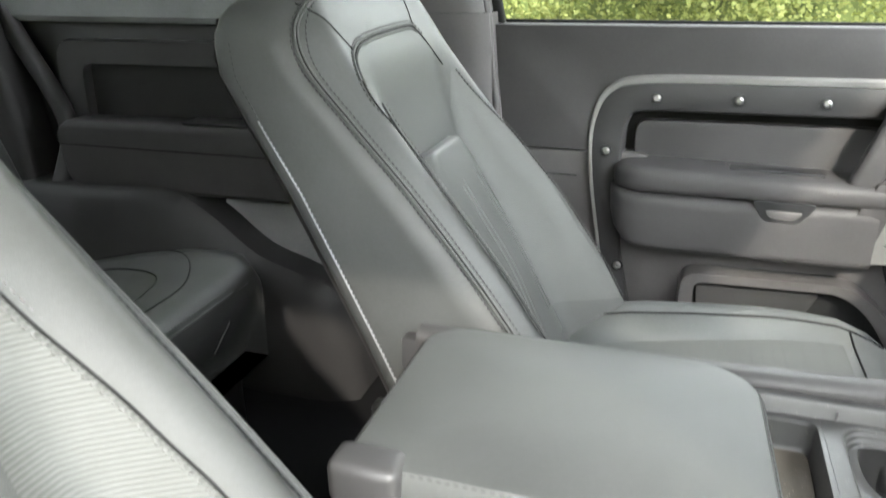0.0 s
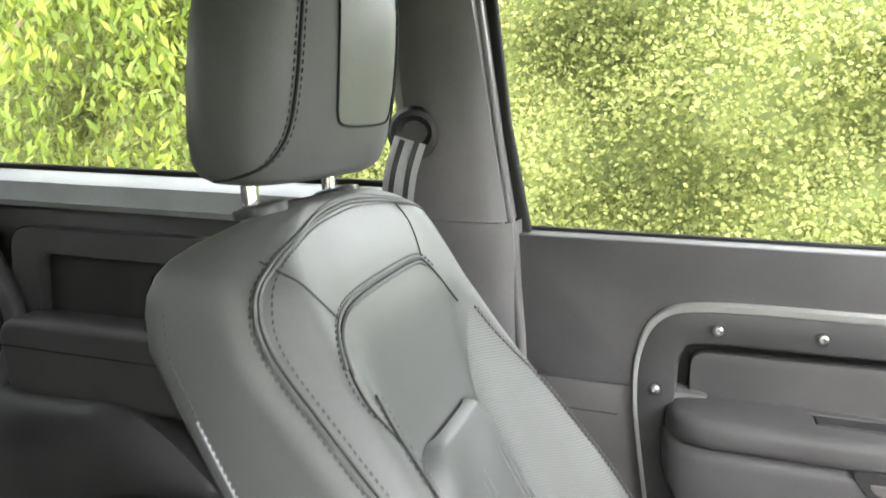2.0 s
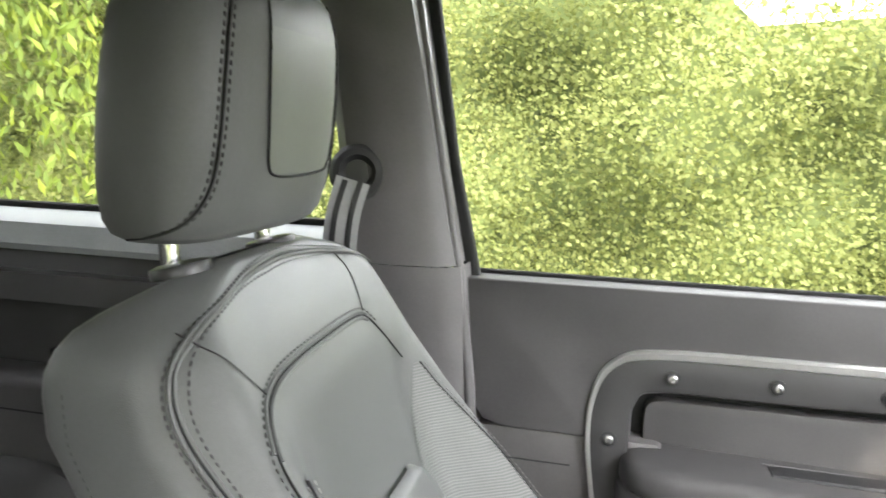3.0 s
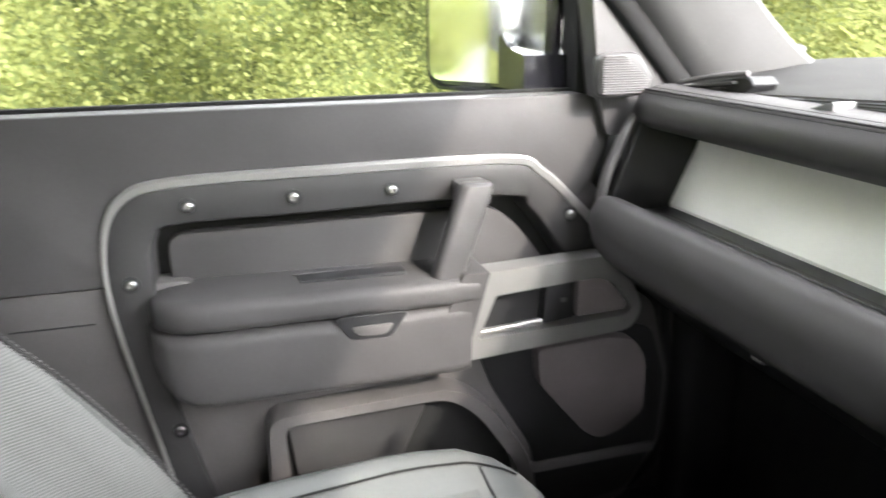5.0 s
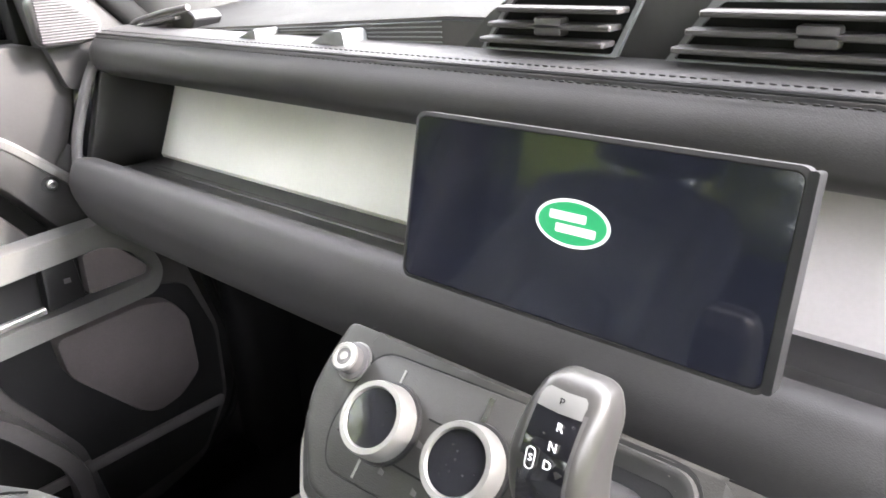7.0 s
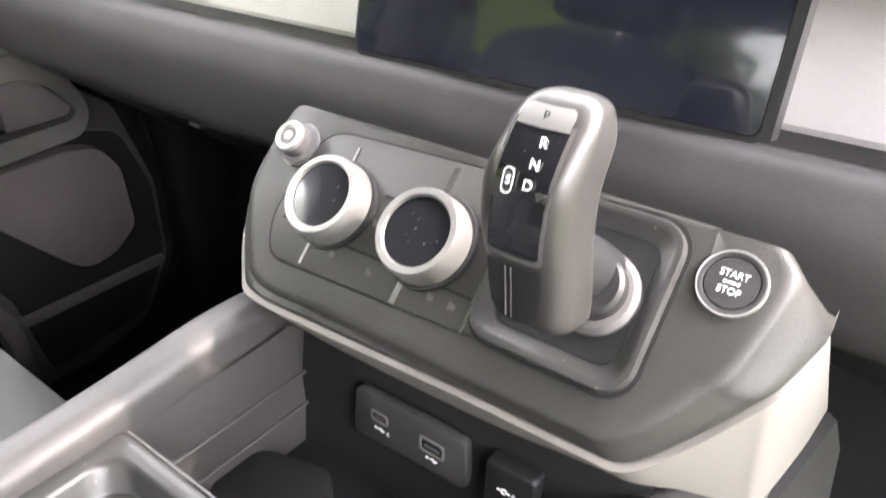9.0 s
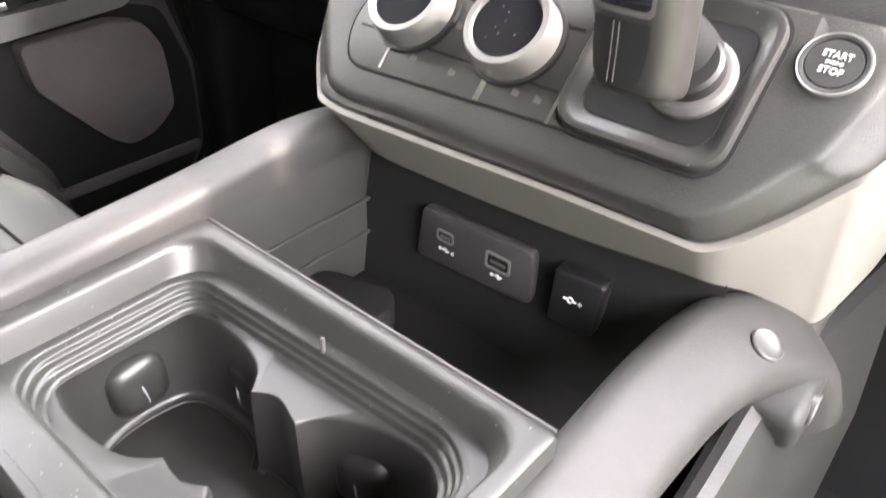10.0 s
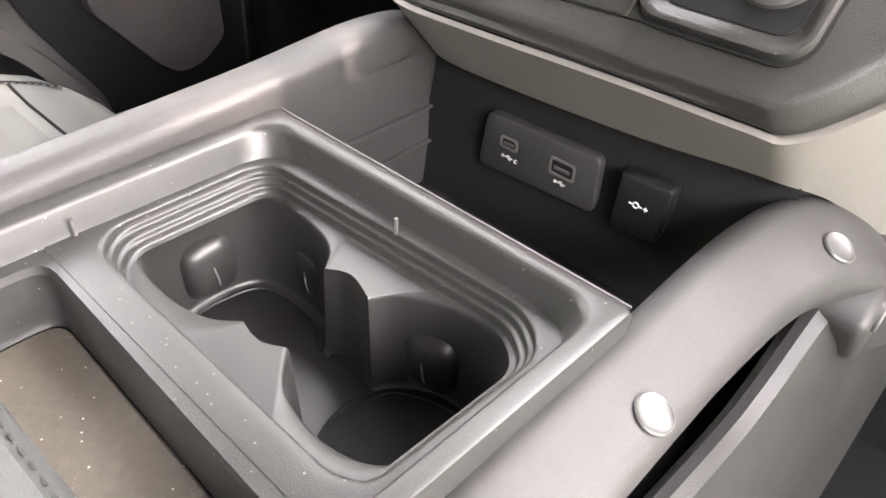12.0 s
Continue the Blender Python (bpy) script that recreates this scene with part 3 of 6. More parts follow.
# ---- dashboard ----
def dashboard():
    d = thing("dashboard", "dark grey dashboard with two padded rails and a pale inset", "dashboard", (1.05, 0.0, 0.95))
    ends = (0.765, -0.74)

    def rail(profile, ends, r_end=0.03, steps=7):
        """A padded rail along y with rounded ends; profile in (x, z)."""
        cx = sum(p for p, q in profile) / len(profile)
        cz = sum(q for p, q in profile) / len(profile)
        seq = [(ends[0] - r_end + r_end * math.cos(math.pi / 2 * k / steps), 0.70 + 0.30 * math.sin(math.pi / 2 * k / steps)) for k in range(steps + 1)]
        seq += [(0.35, 1.0), (0.0, 1.0), (-0.35, 1.0), (ends[1], 1.0)]
        return loft([[(cx + (p - cx) * s, y, cz + (q - cz) * s) for p, q in profile] for y, s in seq])

    low = rounded([(0.868, 1.262), (0.850, 1.225), (0.868, 1.165), (0.915, 1.138), (1.0, 1.138), (1.0, 1.228), (0.905, 1.236), (0.893, 1.258)], [0.014, 0.03, 0.04, 0.03, 0.0, 0.0, 0.004, 0.010], 6)
    put(part("lower_rail", rail(low, ends, 0.05), M_LEATHER_SOFT, None, "padded lower rail"), d)
    up = rounded([(0.926, 1.392), (0.922, 1.368), (0.945, 1.350), (1.05, 1.345), (1.05, 1.412), (0.975, 1.414), (0.945, 1.410)], [0.014, 0.014, 0.014, 0, 0, 0.01, 0.02], 6)
    put(part("upper_rail", rail(up, (0.772, -0.74), 0.02), M_LEATHER_SOFT, None, "padded upper rail with double stitching"), d)
    for dx in (0.0, 0.010):
        put(part("stitching", stitch_run([(0.934 + dx, 0.755, 1.4025 + 0.75 * dx), (0.934 + dx, -0.60, 1.4025 + 0.75 * dx)]), M_THREAD_DARK), d)
    put(part("seam", tube([(0.9385, 0.76, 1.4065), (0.9385, -0.70, 1.4065)], 0.0016, 6), M_BLACK), d)
    # end strut joining the rails
    put(part("end_strut", sweep(curve([(0.872, 0.752, 1.235), (0.885, 0.762, 1.28), (0.912, 0.766, 1.34), (0.930, 0.766, 1.37)], 5), round_rect(0.009, 0.018, 0.003, 3), (0, 1, 0)), M_PLASTIC_GREY), d)
    put(part("end_wall", prism([(0.885, 1.23), (0.93, 1.36), (1.05, 1.36), (1.0, 1.23)], "y", 0.752, 0.768, 0.003), M_BLACK), d)
    # pale inset behind the shelf, leaning
    rows = []
    for x, z in ((0.993, 1.228), (0.990, 1.236), (1.028, 1.322), (1.036, 1.350)):
        rows.append([(x, y, z) for y in (0.752, 0.742, 0.30, 0.0)])
    put(part("inset_panel", loft(rows, False), M_PALE, None, "pale grey structural inset panel"), d)
    put(part("driver_inset", loft([[(q[-1][0], y, q[-1][2]) for y in (0.0, -0.40, -0.70)] for q in rows], False), M_DRIVERTRIM, None, "warm pale inset on the driver side"), d)
    put(part("shelf", box(0.895, 0.995, -0.70, 0.752, 1.222, 1.231, 0.003), M_BLACK), d)
    for x0 in (0.922, 0.948):
        put(part("shelf_ridge", box(x0, x0 + 0.010, 0.16, 0.70, 1.229, 1.2335, 0.002, 1), M_BLACK), d)
    put(part("driver_shelf", box(0.882, 0.992, -0.33, -0.20, 1.228, 1.236, 0.004), M_DRIVERTRIM), d)
    put(part("cluster_housing", box(0.875, 1.0, -0.62, -0.33, 1.228, 1.30, 0.02, 3), M_BLACK), d)
    put(part("shelf_end", box(0.90, 0.99, 0.128, 0.150, 1.229, 1.243, 0.004), M_BLACK), d)
    # underside with knee panel
    put(part("knee_panel", prism(rounded([(0.90, 1.145), (1.0, 1.145), (1.22, 1.12), (1.22, 0.95), (1.12, 0.98), (0.96, 1.10)], 0.02), "y", -0.74, 0.80), M_BLACK), d)
    put(part("glove_latch", box(0.93, 0.955, 0.455, 0.475, 1.116, 1.126, 0.003), M_SILVER), d)
    # ribbed wall over the rail, and dash top
    crown = lambda y: float(np.interp(y, (-0.74, -0.2, 0.2, 0.45, 0.70, 0.80), (1.425, 1.438, 1.437, 1.422, 1.408, 1.402)))
    ys = [0.80, 0.74, 0.66, 0.55, 0.45, 0.32, 0.20, 0.0, -0.2, -0.4, -0.74]
    put(part("rib_wall", loft([[(0.985, y, 1.39) for y in ys], [(0.985, y, crown(y)) for y in ys], [(1.02, y, crown(y) - 0.004) for y in ys]], False), M_PLASTIC_GREY), d)
    for k in range(9):
        run = [(0.985, y, 1.396 + (crown(y) - 1.398) * (k + 0.5) / 9) for y in (0.68, 0.55, 0.45, 0.32, 0.205)]
        put(part("rib", sweep(run, round_rect(0.0024, 0.0012, 0.0004, 2)), M_SILL), d)
    rows = []
    for x, k in ((0.984, -0.10), (0.986, -0.02), (0.992, 0.04), (1.02, 0.14), (1.10, 0.5), (1.20, 0.9), (1.30, 1.0), (1.42, 1.0)):
        rows.append([(x, y, crown(y) + (1.440 - crown(y)) * k + (0.03 * k if k < 0 else 0)) for y in ys])
    put(part("dash_top", loft(rows, False), M_DASHTOP), d)
    # two pale grab lugs standing behind the rail
    for pts in ([(0.503, 1.398), (0.440, 1.4205), (0.434, 1.4205), (0.436, 1.398)], [(0.376, 1.398), (0.320, 1.4235), (0.300, 1.4245), (0.296, 1.398)]):
        put(part("grab_lug", prism(rounded(pts, 0.004), "x", 0.955, 0.9865, 0.003), M_SILL, None, "pale grey lug"), d)
    # side vent
    top_edge = [(0.752, 1.400), (0.742, 1.412), (0.72, 1.418), (0.66, 1.4285), (0.60, 1.436)]
    sv = put(part("side_vent", prism(rounded([(0.752, 1.392), (0.750, 1.408), (0.70, 1.4195), (0.60, 1.4345), (0.588, 1.425), (0.62, 1.395)], 0.006), "x", 0.9805, 1.02, 0.002, 1), M_BLACK, None, "dark vent let into the dash corner"), d)
    put(part("vent_lip", tube(curve([(0.981, y, z + 0.002) for y, z in top_edge], 5), 0.0036, 8), M_PLASTIC_GREY), sv)
    for k in range(2):
        put(part("vent_slat", sweep([(0.9775, 0.735 - 0.012 * k, 1.4035 + 0.0085 * k), (0.9775, 0.64 - 0.022 * k, 1.4165 + 0.0095 * k)], round_rect(0.010, 0.0034, 0.001, 2)), M_PLASTIC_GREY), sv)
    # centre vents: hood, frames, slats and thumb tabs
    put(part("vent_hood", prism(rounded([(0.186, 1.405), (0.152, 1.441), (0.114, 1.463), (-0.20, 1.466), (-0.235, 1.405)], 0.008), "x", 0.9815, 1.10, 0.004), M_PLASTIC), d)
    for y0, y1 in ((0.158, 0.036), (0.000, -0.17)):
        o = rounded([(y0, 1.412), (y0 - 0.032, 1.455), (y1 - 0.020, 1.456), (y1, 1.412)], 0.004)
        cy = (y0 + y1) / 2 - 0.013
        ins = [(cy + (p - cy) * 0.93, 1.434 + (q - 1.434) * 0.86) for p, q in o]
        fr = put(part("vent_frame", loft([[(0.983, p, q) for p, q in o], [(0.977, p, q) for p, q in o], [(0.977, p, q) for p, q in ins], [(0.982, p, q) for p, q in ins]], True, False), M_SILL, None, "grey vent frame"), d)
        put(part("vent_back", loft([[(x, p, q) for p, q in ins] for x in (0.9812, 0.9806)]), M_RUBBER), fr)
        for k in range(3):
            z = 1.421 + 0.0115 * k
            put(part("vent_slat", box(0.962, 0.9808, y1 + 0.002 - 0.005 * k, y0 - 0.011 - 0.0085 * k, z, z + 0.0042, 0.001, 1), M_PLASTIC_GREY), fr)
        put(part("thumb_tab", box(0.962, 0.974, cy - 0.012, cy + 0.012, 1.428, 1.441, 0.002), M_PLASTIC_GREY), fr)
    # fine ribs of the grille in the dash top behind the vents
    for k in range(22):
        x = 1.108 + 0.0065 * k
        put(part("top_grille_rib", sweep([(x, y, crown(y) + (1.440 - crown(y)) * float(np.interp(x, (1.10, 1.20, 1.30), (0.5, 0.9, 1.0))) + 0.0008) for y in (0.06, -0.08, -0.22, -0.36)], round_rect(0.0030, 0.0024, 0.0008, 2)), M_PLASTIC), d)
    # windscreen shelf, glass and screen pillars
    ws = part("windscreen", loft([[(1.42, 0.80, 1.44), (1.46, 0.4, 1.44), (1.48, 0.0, 1.44), (1.46, -0.4, 1.44), (1.42, -0.78, 1.44)], [(0.86, 0.72, 1.86), (0.92, 0.36, 1.87), (0.94, 0.0, 1.87), (0.92, -0.36, 1.87), (0.86, -0.70, 1.86)]], False), M_GLASS)
    ws.visible_shadow = False
    tagged(ws, "clear windscreen over the dashboard", "window", kind="structure")
    for s, nm in ((1, "screen_pillar"), (-1, "screen_pillar_driver")):
        m = (lambda y: y) if s > 0 else (lambda y: -y + 0.02)
        back = curve([(1.06, 0.812, 1.37), (0.960, 0.806, 1.476), (0.884, 0.802, 1.557), (0.75, 0.79, 1.70), (0.60, 0.775, 1.86)], 5)
        fore = curve([(1.26, 0.752, 1.410), (1.170, 0.744, 1.462), (1.060, 0.738, 1.555), (0.91, 0.73, 1.70), (0.74, 0.72, 1.86)], 5)
        # driver's pillar, out of view, is widened rearward to block sun on the console
        if s < 0:
            back = [p - Vector((0.07, 0, 0)) for p in back]
        rings = []
        for a, b in zip(back, fore):
            mid = a.lerp(b, 0.45) + Vector((-0.012, -0.016, -0.012))
            rings.append([(p.x, m(p.y), p.z) for p in (a, a.lerp(mid, 0.6) + Vector((0, -0.006, 0)), mid, mid.lerp(b, 0.55) + Vector((0, -0.004, 0)), b, b + Vector((0.03, 0.04, 0.01)), a + Vector((0.02, 0.05, 0)))])
        pl = part(nm, loft(rings), M_HEAD, None, "", 60)
        tagged(pl, "pale trimmed windscreen pillar", "pillar", kind="structure")
    cowl = part("cowl", sweep([(1.43, 0.80, 1.437), (1.47, 0.4, 1.437), (1.49, 0.0, 1.437), (1.47, -0.4, 1.437), (1.43, -0.78, 1.437)], round_rect(0.03, 0.012, 0.005)), M_RUBBER)
    tagged(cowl, "black rubber seal under the windscreen", "trim", kind="structure")


dashboard()


def text_mesh(body, size, m, extrude=0.0002):
    """Printed characters as a mesh bmesh at the pose m, centred."""
    cu = bpy.data.curves.new("t", "FONT")
    cu.body, cu.size, cu.extrude = body, size, extrude
    cu.align_x, cu.align_y = "CENTER", "CENTER"
    ob = bpy.data.objects.new("t", cu)
    scene.collection.objects.link(ob)
    bpy.context.view_layer.update()
    me = bpy.data.meshes.new_from_object(ob.evaluated_get(bpy.context.evaluated_depsgraph_get()))
    bm = bmesh.new()
    bm.from_mesh(me)
    bm.transform(m)
    bpy.data.objects.remove(ob)
    bpy.data.meshes.remove(me)
    bpy.data.curves.remove(cu)
    return bm


def touchscreen():
    t = thing("touchscreen", "wide black touchscreen showing a green oval badge", "screen", (0.86, -0.013, 1.27))
    # stands nearly upright, leaning back a little
    f = facing((0.8380, -0.0125, 1.3365), (-1, 0, 0.23))
    body = round_rect(0.244, 0.111, 0.006)
    put(part("casing", loft([[f @ Vector((p * k, q * k, h)) for p, q in body] for h, k in ((-0.016, 0.96), (-0.012, 1.0), (-0.002, 1.0), (0.0, 0.992))]), M_RUBBER), t)
    put(part("display_glass", loft([[f @ Vector((p, q, h)) for p, q in round_rect(0.240, 0.107, 0.005)] for h in (-0.001, 0.0008)]), M_SCREEN, None, "glossy dark display glass"), t)
    put(part("edge_strip", loft([[f @ Vector((p + 0.1232, q, h)) for p, q in round_rect(0.0050, 0.110, 0.0018)] for h in (-0.013, -0.001, 0.0010)]), M_BLACK, None, "black metal edge"), t)
    rimo, rimi = round_rect(0.2465, 0.1135, 0.0065), round_rect(0.2415, 0.1085, 0.0055)
    put(part("screen_frame", loft([[f @ Vector((p, q, h)) for p, q in ring_] for ring_, h in ((rimo, -0.010), (rimo, 0.0002), (rimi, 0.0011), (rimi, -0.0004))], True, False), M_FRAME, None, "thin dark metal frame"), t)
    oval = lambda a, b: [(a * math.cos(2 * math.pi * k / 40), b * math.sin(2 * math.pi * k / 40)) for k in range(40)]
    cen = Vector((0.004, 0.006, 0))
    put(part("badge_rim", loft([[f @ (Vector((p, q, h)) + cen) for p, q in oval(0.0245, 0.0140)] for h in (0.0005, 0.0011)]), M_BADGE_W, None, "white oval rim"), t)
    put(part("badge", loft([[f @ (Vector((p, q, h)) + cen) for p, q in oval(0.0225, 0.0122)] for h in (0.0008, 0.0014)]), M_BADGE_G, None, "green oval badge"), t)
    for dx, dy, w in ((-0.003, 0.0036, 0.024), (0.003, -0.0036, 0.026)):
        put(part("badge_bar", loft([[f @ (Vector((p + dx, q + dy, h)) + cen) for p, q in round_rect(w, 0.0050, 0.001)] for h in (0.0012, 0.0017)]), M_BADGE_W), t)
    put(part("mount", box(0.880, 0.94, -0.11, 0.085, 1.225, 1.30, 0.006), M_BLACK), t)
    put(part("mount_side", box(0.868, 0.94, -0.182, -0.10, 1.228, 1.2365, 0.002), M_BLACK), t)


def glow(name, color, strength):
    m = bpy.data.materials.new(name)
    m.use_nodes = True
    b = m.node_tree.nodes["Principled BSDF"]
    b.inputs["Base Color"].default_value = (*color, 1)
    b.inputs["Emission Color"].default_value = (*color, 1)
    b.inputs["Emission Strength"].default_value = strength
    b.inputs["Roughness"].default_value = 0.2
    return m


M_BADGE_G = glow("lit green", (0.01, 0.16, 0.06), 0.038)
M_BADGE_W = glow("lit white", (0.55, 0.58, 0.56), 0.024)
touchscreen()


# ---- centre console ----
from mathutils.bvhtree import BVHTree

M_RAIL = material("matte grey trim", (0.036, 0.0345, 0.0338), 0.48, grain=0.4, grain_size=1500, relief="noise")
M_BOLT = material("dull silver bolt", (0.115, 0.113, 0.110), 0.40, metal=0.5, blotch=0.15)


def trident(parent, x, y, z, w):
    """The small forked socket sign, printed on a wall that faces the cabin: bars and a dot."""
    for y0, y1, z0, z1 in ((y + w / 2, y - w / 2, z - 0.00025, z + 0.00025), (y + 0.0010, y + 0.0005, z, z + 0.0013), (y + 0.0005, y - 0.0016, z + 0.0009, z + 0.0014), (y - 0.0004, y - 0.0009, z - 0.0013, z), (y - 0.0007, y - 0.0024, z - 0.0014, z - 0.0009)):
        put(part("socket_print", box(x, x + 0.0007, min(y0, y1), max(y0, y1), z0, z1, 0, 1), M_WHITE), parent)
    put(part("socket_print", lathe([(0.0011, 0.0), (0.0011, 0.0006), (0.0003, 0.0006)], facing((x + 0.0006, y + w / 2, z), (-1, 0, 0)), 12), M_WHITE), parent)


def console():
    c = thing("centre_console", "dark grey centre console with cup holders and open cubby", "console", (0.5, 0.0, 0.60))
    # sloped control panel: y across, s up the slope; frame at its lower middle
    R2 = math.sqrt(0.5)
    F = Matrix.Translation((0.728, 0.0, 1.198)) @ Matrix(((0, R2, -R2), (-1, 0, 0), (0, R2, R2))).to_4x4()

    def flat(pts, h0, h1, bevel=0.0, seg=2):
        """pts in (y, s) on the slope."""
        bm = prism([(-y, s) for y, s in pts], "z", h0, h1, bevel, seg)
        bm.transform(F)
        return bm

    S = lambda x: (x - 0.728) / R2
    # stations round the panel: face edge (y, s), lower edge of the dark side, lower edge of the pale band
    rim = [((0.121, 0.0835), (0.806, 0.130, 1.238), (0.826, 0.128, 1.155)), ((0.128, 0.076), (0.794, 0.135, 1.231), (0.815, 0.131, 1.153)), ((0.130, 0.028), (0.750, 0.134, 1.198), (0.775, 0.126, 1.142)), ((0.107, -0.010), (0.721, 0.110, 1.177), (0.752, 0.104, 1.132)),
           ((0.088, -0.0245), (0.711, 0.090, 1.172), (0.742, 0.086, 1.129)), ((0.038, -0.0240), (0.713, 0.038, 1.171), (0.742, 0.040, 1.128)), ((-0.051, -0.0230), (0.717, -0.050, 1.172), (0.743, -0.050, 1.131)),
           ((-0.110, -0.0212), (0.719, -0.115, 1.172), (0.745, -0.112, 1.136)), ((-0.1275, -0.0195), (0.722, -0.135, 1.1725), (0.7475, -0.132, 1.136)), ((-0.1416, -0.007), (0.735, -0.153, 1.185), (0.765, -0.150, 1.128)),
           ((-0.1570, 0.016), (0.7500, -0.171, 1.203), (0.788, -0.170, 1.110)), ((-0.1640, 0.026), (0.7575, -0.178, 1.2105), (0.799, -0.1785, 1.106)), ((-0.1715, 0.058), (0.777, -0.1855, 1.2225), (0.835, -0.187, 1.118)), ((-0.1715, 0.074), (0.787, -0.1858, 1.2245), (0.855, -0.190, 1.126)), ((-0.1640, 0.083), (0.797, -0.1850, 1.2250), (0.866, -0.191, 1.128))]
    on = lambda y, s_, h: F @ Vector((-y, s_, h))
    edge = [Vector((y, s_, 0)) for (y, s_), _, _ in rim]
    edge = curve(edge, 6)
    mid = Vector((-0.02, 0.045, 0))
    side = curve([q for _, q, _ in rim], 6)
    foot = curve([q for _, _, q in rim], 6)
    inw = lambda p, k: p + (Vector((mid.x, max(mid.y, p.y), 0)) - p).normalized() * k
    across = lambda p: max(-0.135, min(0.098, inw(p, 0.032).x))
    rows = [[on(across(p), 0.086, -0.02) for p in edge], [on(across(p), 0.0845, -0.003) for p in edge], [on(across(p), 0.082, 0.0) for p in edge]] + [[on(inw(p, k).x, inw(p, k).y, h) for p in edge] for k, h in ((0.030, 0.0), (0.0085, 0.0), (0.0045, -0.0007), (0.0018, -0.0024), (0.0, -0.0055))]
    rows += [[a.lerp(b, 0.45) + Vector((-0.0015, 0, 0)) for a, b in zip(rows[-1], side)], [a.lerp(b, 0.86) for a, b in zip(rows[-1], side)], [p + Vector((0.003, 0, 0.0005)) for p in side], [p + Vector((0.012, 0, 0)) for p in side]]
    put(part("control_panel", loft(rows, False), M_CONSOLE, None, "sloped textured control panel", 50), c)
    tuck = [Vector((p.x + 0.03, p.y * 0.9, p.z)) for p in foot]
    rows = [[p + Vector((0.003, -0.05 * p.y, -0.002)) for p in side], [p + Vector((0.0005, 0, -0.0004)) for p in side], [p + Vector((-0.0022, 0, -0.0025)) for p in side], [a.lerp(b, 0.16) + Vector((-0.003, 0, 0)) for a, b in zip(side, foot)], [a.lerp(b, 0.5) + Vector((-0.002, 0, 0)) for a, b in zip(side, foot)], [a.lerp(b, 0.93) for a, b in zip(side, foot)], foot, tuck]
    put(part("pale_band", loft(rows, False), M_BEIGE, None, "warm pale trim band", 50), c)
    plate = rounded([(0.090, S(0.780)), (0.098, S(0.738)), (0.086, S(0.7225)), (-0.116, S(0.729)), (-0.127, S(0.735)), (-0.127, S(0.786))], [0.02, 0.02, 0.02, 0.015, 0.015, 0.02], 5)
    put(part("plate_groove", flat([(y * 1.015, s * 1.02 - 0.0005) for y, s in plate], -0.002, 0.0006), M_RUBBER), c)
    put(part("control_plate", flat(plate, -0.002, 0.0016, 0.0012, 2), M_CONSOLE), c)
    # bright and dark dividing lines
    for y, s0, s1, mat, w in ((0.061, 0.048, 0.068, M_SILVER, 0.0016), (0.063, -0.004, 0.012, M_SILVER, 0.0016), (-0.0045, 0.056, 0.074, M_CHROME, 0.0036), (-0.003, -0.003, 0.013, M_CHROME, 0.0036), (-0.045, -0.002, 0.06, M_CHROME, 0.0018)):
        put(part("divider", flat([(y - w / 2, s0), (y + w / 2, s0), (y + w / 2, s1), (y - w / 2, s1)], 0.001, 0.0022), mat), c)
    for y0, y1, s in ((0.088, 0.055, 0.044), (0.03, -0.04, 0.047), (0.09, 0.058, 0.016), (0.04, -0.043, 0.014)):
        put(part("key_joint", flat([(y0, s), (y1, s), (y1, s + 0.0012), (y0, s + 0.0012)], 0.001, 0.0019), M_RUBBER), c)
    for y, s in ((0.028, 0.03), (0.045, 0.006), (-0.022, 0.006), (-0.035, 0.006), (0.018, 0.005)):
        put(part("key_print", flat([(y - 0.002, s), (y + 0.002, s), (y + 0.002, s + 0.004), (y - 0.002, s + 0.0025)], 0.0012, 0.0019), M_PLASTIC_GREY), c)
    # rotary knobs with black dials
    for y, s in ((0.0575, 0.0335), (-0.0085, 0.0335)):
        k = put(part("rotary_knob", lathe([(0.0240, 0.0), (0.0240, 0.004), (0.0232, 0.015), (0.0222, 0.0178), (0.0190, 0.0178), (0.0180, 0.0150)], F @ Matrix.Translation((-y, s, 0.0012)), 48), M_SILVER, None, "satin silver rotary knob"), c)
        put(part("knob_skirt", lathe([(0.0262, 0.0), (0.0258, 0.003), (0.0240, 0.0035)], F @ Matrix.Translation((-y, s, 0.0012)), 48), M_BLACK), k)
        put(part("dial_face", lathe([(0.0182, 0.0145), (0.0180, 0.0160), (0.002, 0.0164)], F @ Matrix.Translation((-y, s, 0.0012)), 40), M_GLOSS, None, "glossy black dial face"), k)
    k = put(part("round_button", lathe([(0.0125, -0.002), (0.0125, 0.003), (0.0095, 0.004), (0.0095, 0.012), (0.0085, 0.013), (0.006, 0.0125), (0.0055, 0.0132), (0.002, 0.0132)], F @ Matrix.Translation((-0.104, S(0.770), 0)), 32), M_PLASTIC_GREY, None, "small satin round push knob"), c)
    put(part("knob_cap", lathe([(0.0096, 0.0105), (0.0096, 0.0128), (0.0086, 0.0138), (0.0064, 0.0136), (0.0060, 0.0130), (0.0030, 0.0130), (0.0026, 0.0137), (0.0006, 0.0137)], F @ Matrix.Translation((-0.104, S(0.770), 0)), 32), M_SILVER), k)
    put(part("button_ring", lathe([(0.0135, -0.002), (0.0135, 0.0012), (0.0122, 0.0015)], F @ Matrix.Translation((-0.104, S(0.770), 0)), 32, False), M_SILVER), k)
    # start button
    q = F @ Matrix.Translation((0.148, S(0.772), 0))
